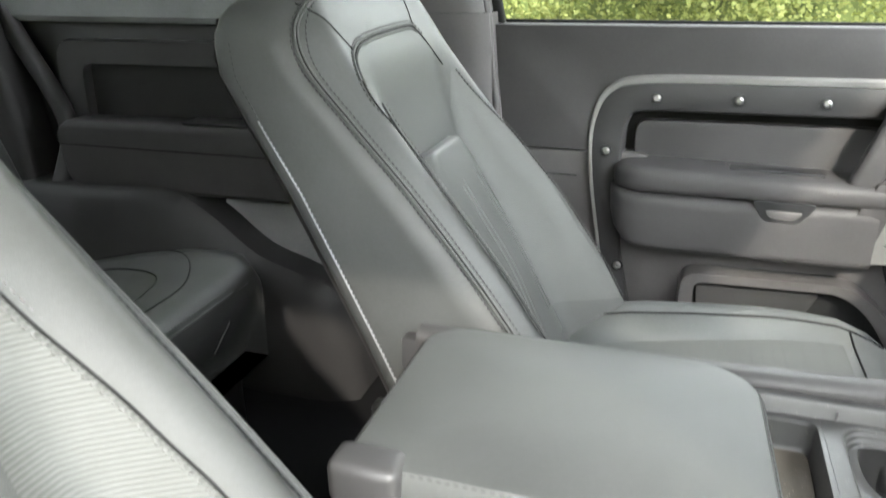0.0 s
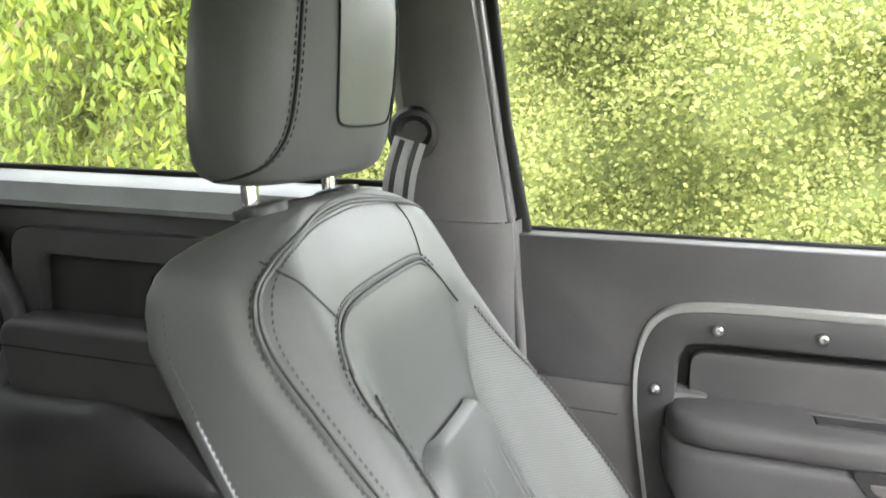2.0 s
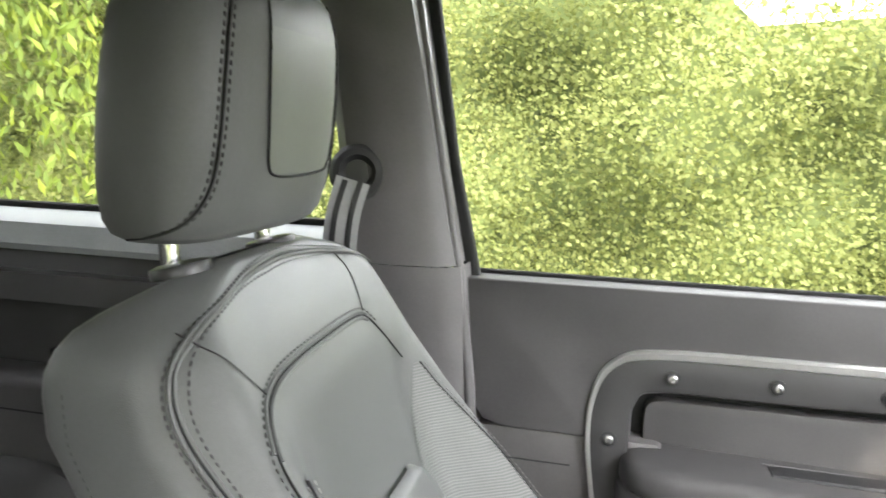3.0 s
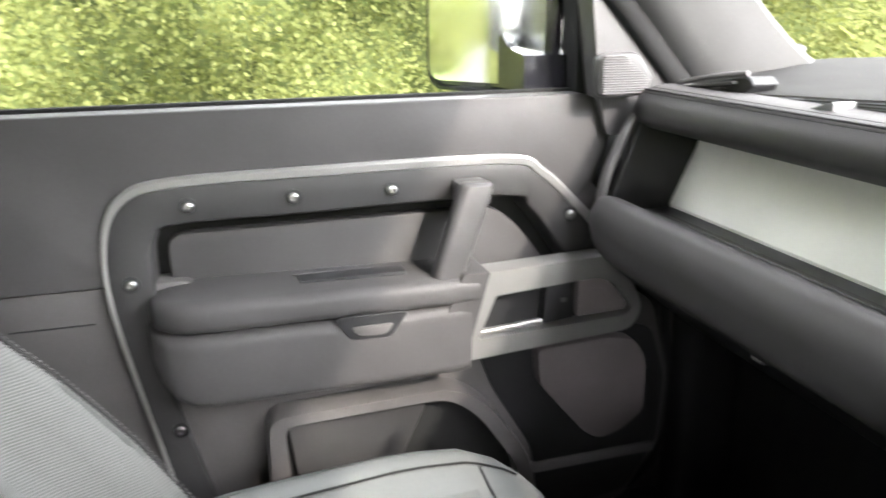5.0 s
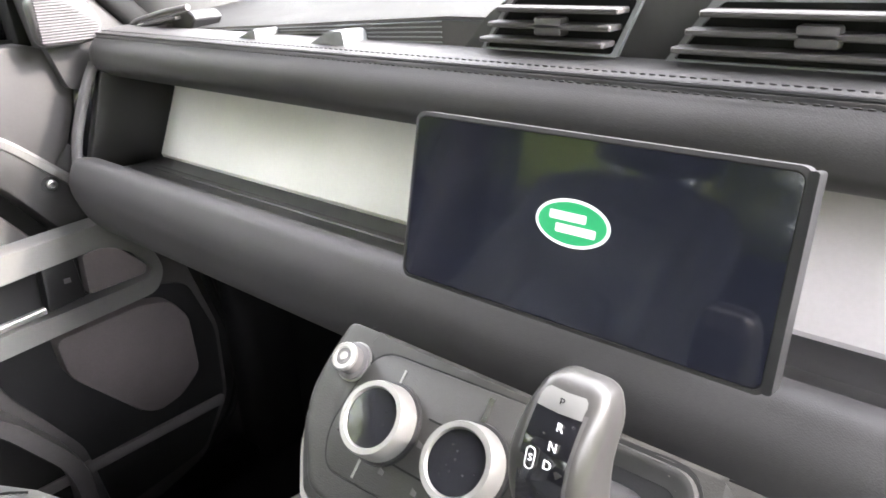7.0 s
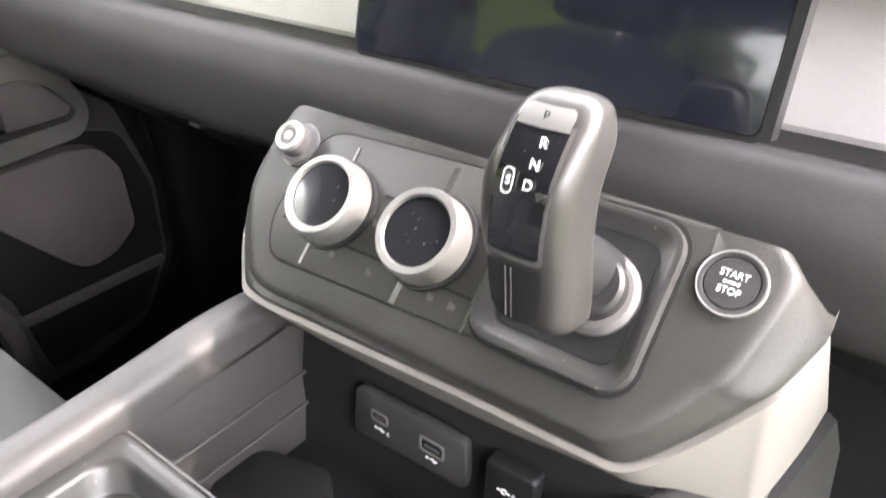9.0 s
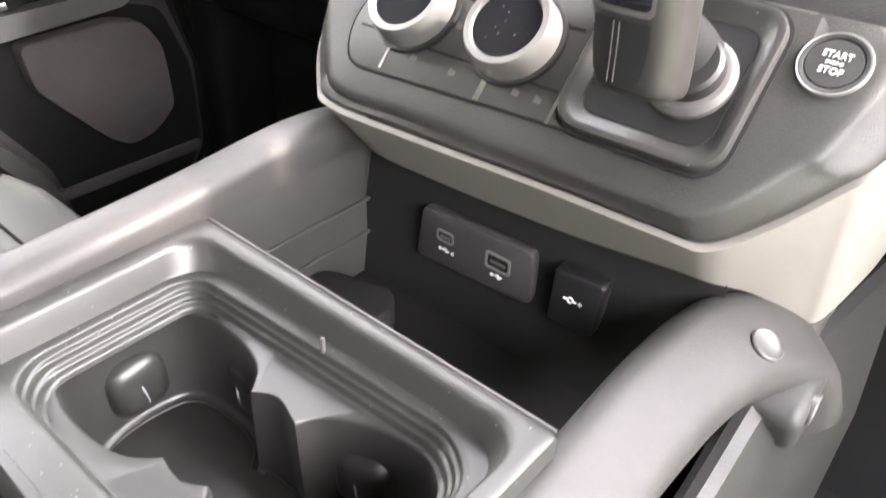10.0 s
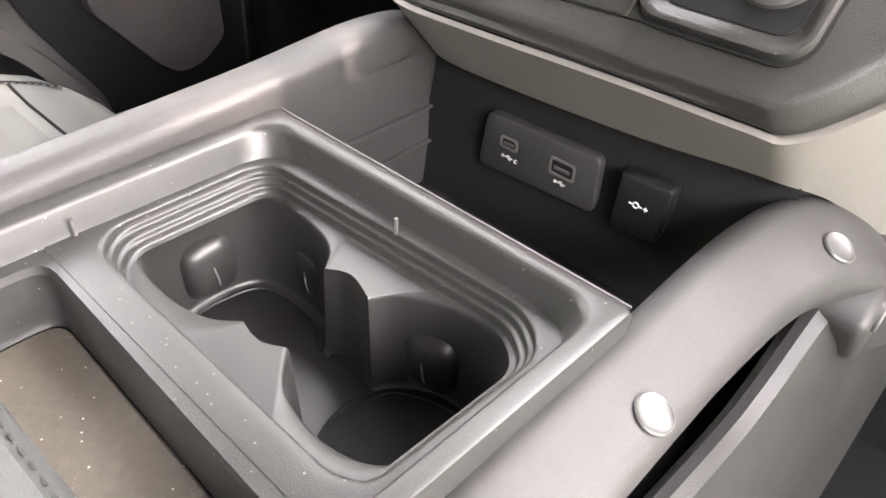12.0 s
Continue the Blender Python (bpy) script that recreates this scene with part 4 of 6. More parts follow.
    b = put(part("start_button", lathe([(0.0138, -0.002), (0.0138, 0.0012), (0.0130, 0.0018), (0.0116, 0.0014), (0.0110, 0.0006), (0.0106, 0.0014), (0.002, 0.0014)], q, 40), M_FRAME, None, "round start and stop button"), c)
    put(part("button_ring", lathe([(0.0144, -0.002), (0.0144, 0.0010), (0.0139, 0.0018), (0.0131, 0.0014)], q, 40, False), M_SILVER), b)
    for body, size, dy in (("START", 0.0041, 0.0036), ("ENGINE", 0.0020, 0.0), ("STOP", 0.0041, -0.0036)):
        put(part("printing", text_mesh(body, size, q @ Matrix.Translation((0, dy, 0.0016))), M_WHITE), b)
    # gear gate: raised frame with sunken dark floor
    gy, gs = -0.087, 0.039
    gr = lambda w, h, r, k: [F @ Vector((-gy + p, gs + q, k)) for p, q in round_rect(w, h, r, 6)]
    put(part("gate_groove", loft([gr(0.0850, 0.0835, 0.0155, 0.001), gr(0.0850, 0.0835, 0.0155, 0.0019)]), M_RUBBER), c)
    put(part("gear_gate", loft([gr(0.0815, 0.080, 0.014, 0.001), gr(0.0810, 0.0795, 0.014, 0.0050), gr(0.0795, 0.0780, 0.0135, 0.0068), gr(0.0760, 0.0745, 0.012, 0.0070), gr(0.0720, 0.0700, 0.011, 0.0060), gr(0.0640, 0.0600, 0.009, 0.0022), gr(0.0600, 0.0560, 0.008, 0.0020)]), M_SLAB, None, "dark dished gear gate"), c)
    put(part("gate_floor", loft([gr(0.0625, 0.0585, 0.0085, 0.0018), gr(0.0615, 0.0575, 0.0085, 0.0026)]), M_BLACK, None, "black glossy gate floor"), c)
    # cubby: back wall leaning, floor, side walls
    put(part("cubby_wall", loft([[(0.756, 0.13, 1.150), (0.756, -0.140, 1.150)], [(0.742, 0.12, 1.08), (0.742, -0.140, 1.08)], [(0.735, 0.11, 1.03), (0.735, -0.140, 1.03)]], False), M_RUBBER), c)
    put(part("cubby_floor", box(0.55, 0.76, -0.135, 0.11, 1.025, 1.035, 0.003), M_RUBBER), c)
    put(part("cubby_mat_lip", prism(rounded([(0.655, 0.095), (0.70, 0.095), (0.715, 0.045), (0.70, 0.03), (0.665, 0.035)], 0.012), "z", 1.034, 1.058, 0.004), M_RUBBER), c)
    ub = put(part("socket_plate", prism(rounded([(0.046, 1.072), (0.041, 1.111), (-0.041, 1.113), (-0.042, 1.076)], 0.006), "x", 0.737, 0.745, 0.002, 2), M_PLASTIC, None, "dark plate with two sockets"), c)
    for y, w, h, r in ((0.022, 0.0105, 0.0055, 0.0026), (-0.018, 0.0150, 0.0085, 0.002)):
        o, i = round_rect(w + 0.003, h + 0.003, r), round_rect(w, h, r * 0.9)
        put(part("socket_rim", loft([[(0.738, y + p, 1.096 + q) for p, q in o], [(0.7362, y + p, 1.096 + q) for p, q in o], [(0.7362, y + p, 1.096 + q) for p, q in i], [(0.739, y + p, 1.096 + q) for p, q in i]], True, False), M_SILVER, None, "silver socket rim"), ub)
        put(part("socket_mouth", loft([[(x, y + p, 1.096 + q) for p, q in i] for x in (0.7368, 0.7385)]), M_RUBBER), ub)
        put(part("socket_tongue", box(0.7362, 0.738, y - w * 0.36, y + w * 0.36, 1.0945, 1.0965, 0, 1), M_PLASTIC_GREY), ub)
        trident(ub, 0.7366, y, 1.0862, 0.0075)
        if w < 0.012:
            put(part("letter", text_mesh("C", 0.0036, facing((0.7366, y - 0.0062, 1.0858), (-1, 0, 0))), M_WHITE), ub)
    lid = put(part("power_socket_lid", prism(rounded([(-0.055, 1.077), (-0.056, 1.114), (-0.087, 1.115), (-0.084, 1.078)], 0.004), "x", 0.7345, 0.747, 0.003, 2), M_BLACK, None, "black square socket cover"), c)
    for y0, y1, z0, z1 in ((-0.0645, -0.0672, 1.0974, 1.0981), (-0.0705, -0.0726, 1.0974, 1.0981), (-0.0735, -0.0761, 1.0974, 1.0981), (-0.0745, -0.0751, 1.0964, 1.0991)):
        put(part("lid_print", box(0.7338, 0.7347, y1, y0, z0, z1, 0, 1), M_WHITE), lid)
    put(part("lid_print", lathe([(0.0020, 0.0), (0.0020, 0.0009), (0.0013, 0.0009), (0.0013, 0.0)], facing((0.7347, -0.0688, 1.0978), (-1, 0, 0)), 18, False), M_WHITE), lid)
    # passenger-side rail with ribbed inner wall
    rp = curve([(0.10, 0.108, 1.128), (0.40, 0.108, 1.133), (0.60, 0.109, 1.140), (0.70, 0.111, 1.146), (0.748, 0.113, 1.136), (0.775, 0.114, 1.10)], 6)
    put(part("side_rail", sweep(rp, rounded([(-0.014, -0.02), (0.015, -0.02), (0.015, 0.004), (0.008, 0.010), (-0.008, 0.010), (-0.014, 0.004)], 0.004, 3)), M_RAIL, None, "grey soft side rail"), c)
    put(part("side_wall", box(0.08, 0.80, 0.098, 0.118, 0.60, 1.125, 0.004), M_PLASTIC), c)
    put(part("inner_wall", loft([[(0.62, 0.0935, z), (0.74, 0.0935, z + (z - 1.03) * 0.06)] for z in (1.03, 1.06, 1.0602, 1.085, 1.0852, 1.128)], False), M_RAIL), c)
    for z in (1.066, 1.092):
        put(part("wall_rib", box(0.63, 0.742, 0.0905, 0.094, z, z + 0.0022, 0.0008, 1), M_RAIL), c)
    put(part("driver_wall", box(0.10, 0.86, -0.150, -0.132, 0.60, 1.050, 0.006), M_RUBBER), c)
    # flank below the bar: its lip dips to leave a hand slot
    xs = [0.10, 0.30, 0.45, 0.55] + [0.60 + 0.008 * k for k in range(41)]
    lip = lambda x: float(np.interp(x, (0.10, 0.50, 0.66, 0.68, 0.70, 0.715, 0.73, 0.745, 0.92), (1.046, 1.050, 1.054, 1.057, 1.066, 1.078, 1.089, 1.093, 1.085)))
    off = lambda x: float(np.interp(x, (0.10, 0.60, 0.80, 0.92), (0.0, 0.0, 0.010, 0.025)))
    rows = [[(x, -0.152 - off(x), lip(x) - 0.06) for x in xs], [(x, -0.156 - off(x), lip(x) - 0.006) for x in xs], [(x, -0.160 - off(x), lip(x) - 0.001) for x in xs], [(x, -0.165 - off(x), lip(x)) for x in xs],
            [(x, -0.171 - off(x), lip(x) - 0.004) for x in xs], [(x, -0.178 - off(x), lip(x) - 0.025) for x in xs], [(x, -0.188 - off(x), 0.96) for x in xs], [(x, -0.195 - off(x), 0.60) for x in xs]]
    put(part("driver_flank", loft(rows, False), M_FRAME, None, "grey console side with a hand slot"), c)
    put(part("foot_support", box(0.80, 1.2, -0.165, 0.12, 0.60, 1.10, 0.02), M_BLACK), c)
    # grab bar on the driver's side, turning down at its front end
    gb = curve([(0.40, -0.139, 1.060), (0.45, -0.139, 1.087), (0.50, -0.1395, 1.100), (0.56, -0.140, 1.104), (0.64, -0.1405, 1.105), (0.70, -0.143, 1.107), (0.738, -0.150, 1.108), (0.768, -0.161, 1.101), (0.792, -0.170, 1.083), (0.808, -0.176, 1.052)], 6)
    lean = [(p * math.cos(0.42) - q * math.sin(0.42), p * math.sin(0.42) + q * math.cos(0.42)) for p, q in round_rect(0.045, 0.028, 0.011, 6)]
    bar = sweep(gb, [(-p, q) for p, q in lean], (0, 0, 1), [1 + 0.42 * max(0, (i - 24) / 30) for i in range(len(gb))])
    put(part("bar_root", prism(rounded([(0.775, 1.00), (0.775, 1.095), (0.80, 1.106), (0.86, 1.09), (0.88, 1.0)], 0.012), "y", -0.180, -0.128, 0.010, 3), M_RAIL), c)
    bar.normal_update()
    skin = BVHTree.FromBMesh(bar)
    foot = prism(rounded([(0.730, 1.092), (0.755, 1.100), (0.790, 1.096), (0.810, 1.070), (0.790, 1.046), (0.755, 1.050)], [0.012, 0.018, 0.018, 0.018, 0.016, 0.016], 5), "y", -0.194, -0.140, 0.019, 6)
    foot.normal_update()
    foot_skin = BVHTree.FromBMesh(foot)
    put(part("bar_foot", foot, M_RAIL, None, "", 50), c)
    put(part("grab_bar", bar, M_RAIL, None, "thick grey grab bar with bolts"), c)
    for p, sk in (((0.601, -0.154, 1.114), skin), ((0.744, -0.166, 1.118), skin), ((0.754, -0.200, 1.088), foot_skin)):
        at, n, _, _ = sk.find_nearest(Vector(p))
        n = n if n.dot(Vector((-0.2, -0.6, 0.7))) > 0 else -n
        put(part("bolt", lathe([(0.0084, -0.006), (0.0084, 0.0012), (0.0077, 0.0019), (0.0070, 0.0013), (0.0048, 0.0008), (0.0010, 0.0006)], facing(at, n), 28), M_BOLT, None, "large dull silver bolt"), c)
    return c


CONSOLE = console()


def cup_tray():
    """The moulded slab with a stepped well and two joined cup holders."""
    c = CONSOLE
    slab = [(0.4865, 0.0945), (0.6215, 0.0945), (0.6225, -0.1285), (0.4865, -0.122)]
    well = rounded([(0.497, 0.066), (0.512, 0.082), (0.603, 0.082), (0.612, -0.096), (0.595, -0.117), (0.505, -0.113), (0.497, -0.10)], [0.012, 0.014, 0.018, 0.022, 0.018, 0.012, 0.01], 6)
    m = len(well)

    def ray_to_slab(p):
        cx, cy = 0.552, -0.017
        d = Vector((p[0] - cx, p[1] - cy))
        best = 9
        for i in range(4):
            a, b = Vector(slab[i]), Vector(slab[(i + 1) % 4])
            e = b - a
            den = d.x * e.y - d.y * e.x
            if abs(den) < 1e-9:
                continue
            t = ((a.x - cx) * e.y - (a.y - cy) * e.x) / den
            u = ((a.x - cx) * d.y - (a.y - cy) * d.x) / den
            if t > 0 and -1e-6 <= u <= 1 + 1e-6:
                best = min(best, t)
        return (cx + d.x * best, cy + d.y * best)

    ctr = (0.554, -0.017)

    def shrink(k):
        return [(p + (ctr[0] - p) / max(math.hypot(p - ctr[0], q - ctr[1]), 1e-6) * k, q + (ctr[1] - q) / max(math.hypot(p - ctr[0], q - ctr[1]), 1e-6) * k) for p, q in well]

    edge = [ray_to_slab(p) for p in well]
    steps = ((-0.001, 1.1194), (0.0045, 1.1191), (0.0070, 1.1189), (0.0078, 1.1184), (0.0081, 1.1174), (0.0084, 1.1150), (0.0090, 1.1143), (0.0100, 1.1140), (0.0106, 1.1136), (0.0109, 1.1126), (0.0112, 1.1106), (0.0118, 1.1098), (0.0128, 1.1095), (0.0136, 1.1090), (0.0139, 1.1080), (0.0142, 1.1062), (0.0150, 1.1052), (0.0172, 1.1048))
    rows = [[(p, q, 1.07) for p, q in edge], [(p, q, 1.1194) for p, q in edge]] + [[(p, q, z) for p, q in shrink(k)] for k, z in steps]
    put(part("holder_slab", loft(rows, True, False), M_SLAB, None, "dark moulded tray with a stepped well", 42), c)
    # raised lip on three sides of the deck
    lo = rounded([(0.36, 0.0945), (0.6215, 0.0945), (0.6225, -0.1285), (0.36, -0.122)], [0.0, 0.003, 0.003, 0.0], 8)
    li = rounded([(0.36, 0.079), (0.607, 0.079), (0.612, -0.115), (0.36, -0.110)], [0.0, 0.024, 0.026, 0.0], 8)
    lip = lambda k, z: [(a[0] + (b[0] - a[0]) * k, a[1] + (b[1] - a[1]) * k, z) for a, b in zip(lo, li)]
    put(part("slab_lip", loft([lip(0, 1.07), lip(0, 1.1315), lip(0.05, 1.1334), lip(0.12, 1.134), lip(0.60, 1.134), lip(0.70, 1.1332), lip(0.78, 1.131), lip(0.93, 1.1215), lip(1.0, 1.1190)], False), M_SLAB), c)
    put(part("slab_joint", tube([(0.6228, 0.092, 1.1325), (0.6238, -0.126, 1.1325)], 0.0009, 6), M_PLASTIC_GREY), c)
    # deck with two joined bores: a rounded square one and a round one
    runs = ([(0.576, -0.028, 0), (0.588, -0.036, 0), (0.599, -0.060, 0), (0.599, -0.090, 0), (0.580, -0.106, 0), (0.550, -0.107, 0), (0.523, -0.098, 0), (0.513, -0.074, 0), (0.517, -0.046, 0), (0.532, -0.028, 0)],
            [(0.532, -0.028, 0), (0.5265, -0.017, 0), (0.5285, -0.0035, 0)],
            [(0.5285, -0.0035, 0), (0.519, 0.008, 0), (0.514, 0.028, 0), (0.515, 0.056, 0), (0.524, 0.074, 0), (0.550, 0.0815, 0), (0.580, 0.0765, 0), (0.592, 0.060, 0), (0.593, 0.030, 0), (0.587, 0.010, 0), (0.575, -0.001, 0)],
            [(0.575, -0.001, 0), (0.5805, -0.012, 0), (0.576, -0.028, 0)])
    lob = [p for run in runs for p in curve(run, 5)[:-1]]
    lobe = [(p.x, p.y) for p in lob]
    ctrl = Vector((0.555, -0.012))
    rim = shrink(0.0165)
    deck = []
    for p, q in lobe:
        d = Vector((p, q)) - ctrl
        e = min((Vector((x, y)) - ctrl for x, y in rim), key=lambda v: abs(d.angle_signed(v)))
        v = ctrl + d.normalized() * max(e.length, d.length + 0.0012)
        deck.append((max(v.x, 0.5005), v.y))
    z0, z1 = 1.1045, 1.046
    cen = lambda q: Vector((0.556, 0.044)) if q > -0.012 else Vector((0.557, -0.066))

    def inset(m):
        out = []
        for p, q in lobe:
            v = cen(q) - Vector((p, q))
            out.append(Vector((p, q)) + v.normalized() * min(m, v.length * 0.9))
        return out
    rows = [[(p, q, z0 + 0.0005) for p, q in deck], [(p, q, z0 + 0.0002) for p, q in lobe], [(*v, z0 - 0.0003) for v in inset(0.0006)], [(*v, z0 - 0.0012) for v in inset(0.0011)], [(*v, z0 - 0.0030) for v in inset(0.0014)], [(*v, z1 + 0.004) for v in inset(0.0035)], [(*v, z1 + 0.0008) for v in inset(0.0055)], [(*v, z1) for v in inset(0.010)]]
    put(part("cup_well", loft(rows, True, False), M_CUP, None, "two joined cup holders", 50), c)
    put(part("cup_floor", prism([tuple(v) for v in inset(0.004)], "z", 1.036, 1.0454), M_CUP), c)
    put(part("cup_mat", lathe([(0.0385, -0.004), (0.0385, 0.0016), (0.0378, 0.0022), (0.0370, 0.0016), (0.0362, 0.0006), (0.004, 0.0004)], Matrix.Translation((0.557, -0.068, 1.0462)), 48), M_RUBBER, None, "round dark mat"), c)
    put(part("floor_fillet", tube(curve([(*v, 1.0466) for v in inset(0.0085)], 1, True), 0.0007, 6), M_CUP), c)
    # sprung finger pads
    for x, y, z, ang in ((0.558, 0.0785, 1.068, 90), (0.597, 0.036, 1.066, 0), (0.5955, -0.050, 1.066, 14)):
        t = radians(ang)
        n = Vector((-math.cos(t), -math.sin(t), 0))
        f = facing((x, y, z), n)
        fp = put(part("finger_pad", loft([[f @ Vector((p * k, q * k, h)) for p, q in round_rect(0.033, 0.037, 0.012)] for h, k in ((-0.005, 1.0), (0.000, 0.98), (0.003, 0.92), (0.0055, 0.80), (0.0072, 0.62), (0.0080, 0.35))]), M_CUP, None, "rounded sprung pad", 60), c)
        put(part("pad_ridge", tube(curve([f @ Vector((0.001, -0.014, 0.0052)), f @ Vector((0, -0.004, 0.0084)), f @ Vector((-0.002, 0.008, 0.0068))], 4), 0.0006, 6), M_SILL), fp)
    for p in ((0.604, -0.017, 1.118), (0.500, 0.0785, 1.119)):
        put(part("pin", tube([p, (p[0], p[1], p[2] + 0.009)], 0.0010, 8, (1, 0, 0)), M_PLASTIC_GREY), c)
    # shallow tray behind the holders
    tr = rounded([(0.390, 0.069), (0.482, 0.069), (0.479, -0.098), (0.390, -0.098)], 0.011, 4)
    ts = lambda k: [(0.436 + (p - 0.436) * k, -0.015 + (q + 0.015) * k) for p, q in tr]
    rim2 = [(0.36 if p < 0.42 else 0.4975, 0.0945 if q > 0 else -0.122) for p, q in tr]
    put(part("tray", loft([[(p, q, 1.1190) for p, q in rim2], [(p, q, 1.1190) for p, q in ts(1.03)], [(p, q, 1.1165) for p, q in ts(1.0)], [(p, q, 1.094) for p, q in ts(0.985)], [(p, q, 1.090) for p, q in ts(0.96)]], True, False), M_SLAB), c)
    put(part("tray_mat", prism(ts(0.94), "z", 1.086, 1.0915, 0.001, 1), M_TRAYMAT, None, "speckled rubber tray mat"), c)


M_CUP = material("cup holder plastic", (0.019, 0.0183, 0.0176), 0.37, shine=0.5, blotch=0.03)
M_TRAYMAT = material("speckled rubber", (0.058, 0.050, 0.040), 0.75, grain=0.8, grain_size=900, relief="noise", blotch=0.3, speck=0.9)
cup_tray()


def armrest_box():
    a = thing("console_armrest", "dark padded centre armrest lid with a rounded catch", "armrest", (0.27, -0.015, 1.08))
    o = rounded([(0.115, -0.02 - 0.115), (0.115, 0.085), (0.150, 0.106), (0.40, 0.106), (0.438, 0.075), (0.442, -0.11), (0.41, -0.138), (0.14, -0.138)], 0.03, 6)
    c0 = (0.28, -0.015)
    r = lambda k, z: [(c0[0] + (p - c0[0]) * k, c0[1] + (q - c0[1]) * k, z) for p, q in o]
    put(part("lid", loft([r(0.97, 1.075), r(1.0, 1.085), r(1.0, 1.128), r(0.985, 1.141), r(0.95, 1.148), r(0.85, 1.151), r(0.3, 1.1525)]), M_LEATHER, None, "padded leather lid"), a)
    put(part("bin", loft([r(0.93, 0.80), r(0.95, 1.076)]), M_PLASTIC), a)
    put(part("stitching", stitch_run([Vector(p) for p in r(0.965, 1.1465)] + [Vector(r(0.965, 1.1465)[0])], 0.0005), M_THREAD_DARK), a)
    put(part("catch", box(0.112, 0.172, -0.146, -0.110, 1.112, 1.1535, 0.010, 4), M_PLASTIC, None, "rounded dark catch"), a)


armrest_box()


def gear_selector():
    g = thing("gear_selector", "silver and black gear selector lever on the console", "gear lever", (0.768, -0.086, 1.222))
    n = (-1, 0, 1)
    put(part("stalk", sweep(curve([(0.764, -0.097, 1.226), (0.752, -0.093, 1.238), (0.735, -0.088, 1.250)], 4), round_rect(0.030, 0.030, 0.014, 5), (0, 0, 1)), M_BLACK), g)
    put(part("collar", lathe([(0.0195, -0.004), (0.0195, 0.003), (0.0172, 0.0058), (0.0145, 0.0062)], facing((0.7535, -0.0985, 1.2275), n), 32), M_PLASTIC_GREY), g)
    put(part("collar_gaiter", lathe([(0.0152, 0.0), (0.0147, 0.012), (0.013, 0.014)], facing((0.7535, -0.0985, 1.2285), n), 32), M_BLACK), g)
    # grip: a rounded block that leans forward at the top
    def ring(c, w, t, r, yaw=0.0):
        m = Matrix.Translation(c) @ Matrix.Rotation(radians(yaw), 4, "Z") @ Matrix.Rotation(radians(12), 4, "Y")
        return [m @ Vector((p, q, 0)) for p, q in round_rect(t, w, r, 5)]
    # centre x, height, width, depth, centre y
    prof = [(0.7260, 1.2262, 0.016, 0.016, -0.0885), (0.7243, 1.2275, 0.027, 0.026, -0.0885), (0.7235, 1.231, 0.0345, 0.0335, -0.0885), (0.7235, 1.245, 0.0355, 0.0355, -0.0877), (0.7215, 1.268, 0.0385, 0.0375, -0.085), (0.7240, 1.288, 0.0395, 0.037, -0.084), (0.7325, 1.303, 0.0375, 0.034, -0.085), (0.7360, 1.3105, 0.0340, 0.0275, -0.0855), (0.7390, 1.3155, 0.029, 0.021, -0.0855), (0.7405, 1.3180, 0.021, 0.014, -0.0855), (0.7412, 1.3190, 0.012, 0.007, -0.0855)]
    smooth = curve([(x, z, w) for x, z, w, t, y in prof], 3)
    thick = curve([(t, y, 0) for x, z, w, t, y in prof], 3)
    put(part("grip", loft([ring((p.x, q.y, p.y), p.z, q.x, 0.30 * min(p.z, q.x)) for p, q in zip(smooth, thick)]), M_LEVER, None, "satin grey grip", 60), g)
    # black display strip on the face towards the cabin
    face = lambda z, y, d=0.0: Vector((np.interp(z, (1.2345, 1.2487, 1.2719, 1.2919, 1.3000, 1.3065, 1.3133, 1.3177), (0.7071, 0.7060, 0.7032, 0.7059, 0.7108, 0.7159, 0.7225, 0.7287)) - d, y + 0.001, z))
    rows = []
    for z in (1.2660, 1.2675, 1.270, 1.276, 1.286, 1.296, 1.302, 1.307, 1.311):
        w = 0.0092 if z < 1.2665 else 0.0110
        rows.append([face(z, -0.086 + w, 0.0006), face(z, -0.086 + 0.5 * w, 0.0012), face(z, -0.086, 0.0013), face(z, -0.086 - 0.5 * w, 0.0012), face(z, -0.086 - w, 0.0006)])
    bez = []
    for z in (1.2635, 1.2655, 1.270, 1.276, 1.286, 1.296, 1.302, 1.307, 1.3105, 1.3125):
        w = 0.0108 if z < 1.264 else 0.0126
        bez.append([face(z, -0.086 + w * k, 0.0001 + 0.0007 * (1 - k * k)) for k in (1, 0.5, 0, -0.5, -1)])
    put(part("display_bezel", loft(bez, False), M_PLASTIC_GREY, None, "satin bezel"), g)
    st = put(part("selector_display", loft(rows, False), M_GLOSS, None, "black gloss strip with shift letters"), g)
    put(part("park_key", loft([[face(z, -0.086 + y * k, 0.0022 - 0.001 * abs(y) / 0.0125) for y in (0.0108, 0.0056, 0.0, -0.0056, -0.0108)] for z, k in ((1.3112, 1.0), (1.3130, 1.0), (1.3150, 1.0), (1.3164, 0.93), (1.3172, 0.78))], False), M_SILVER, None, "silver park key"), g)
    for ch, z in (("P", 1.3145), ("R", 1.3075), ("N", 1.3010), ("D", 1.2945)):
        p = face(z, -0.086 - (0.0036 if ch != "P" else 0.0), 0.0026)
        put(part("letter", text_mesh(ch, 0.0055 if ch != "P" else 0.005, facing(p, (-1, 0, 0.36))), M_WHITE if ch != "P" else M_BLACK), st)
    q = facing(face(1.2945, -0.0812, 0.0022), (-1, 0, 0.36))
    cap = lambda k, h: [q @ Vector((a, b, h)) for a, b in round_rect(0.0046 - k, 0.0098 - k, 0.0022 - k / 2)]
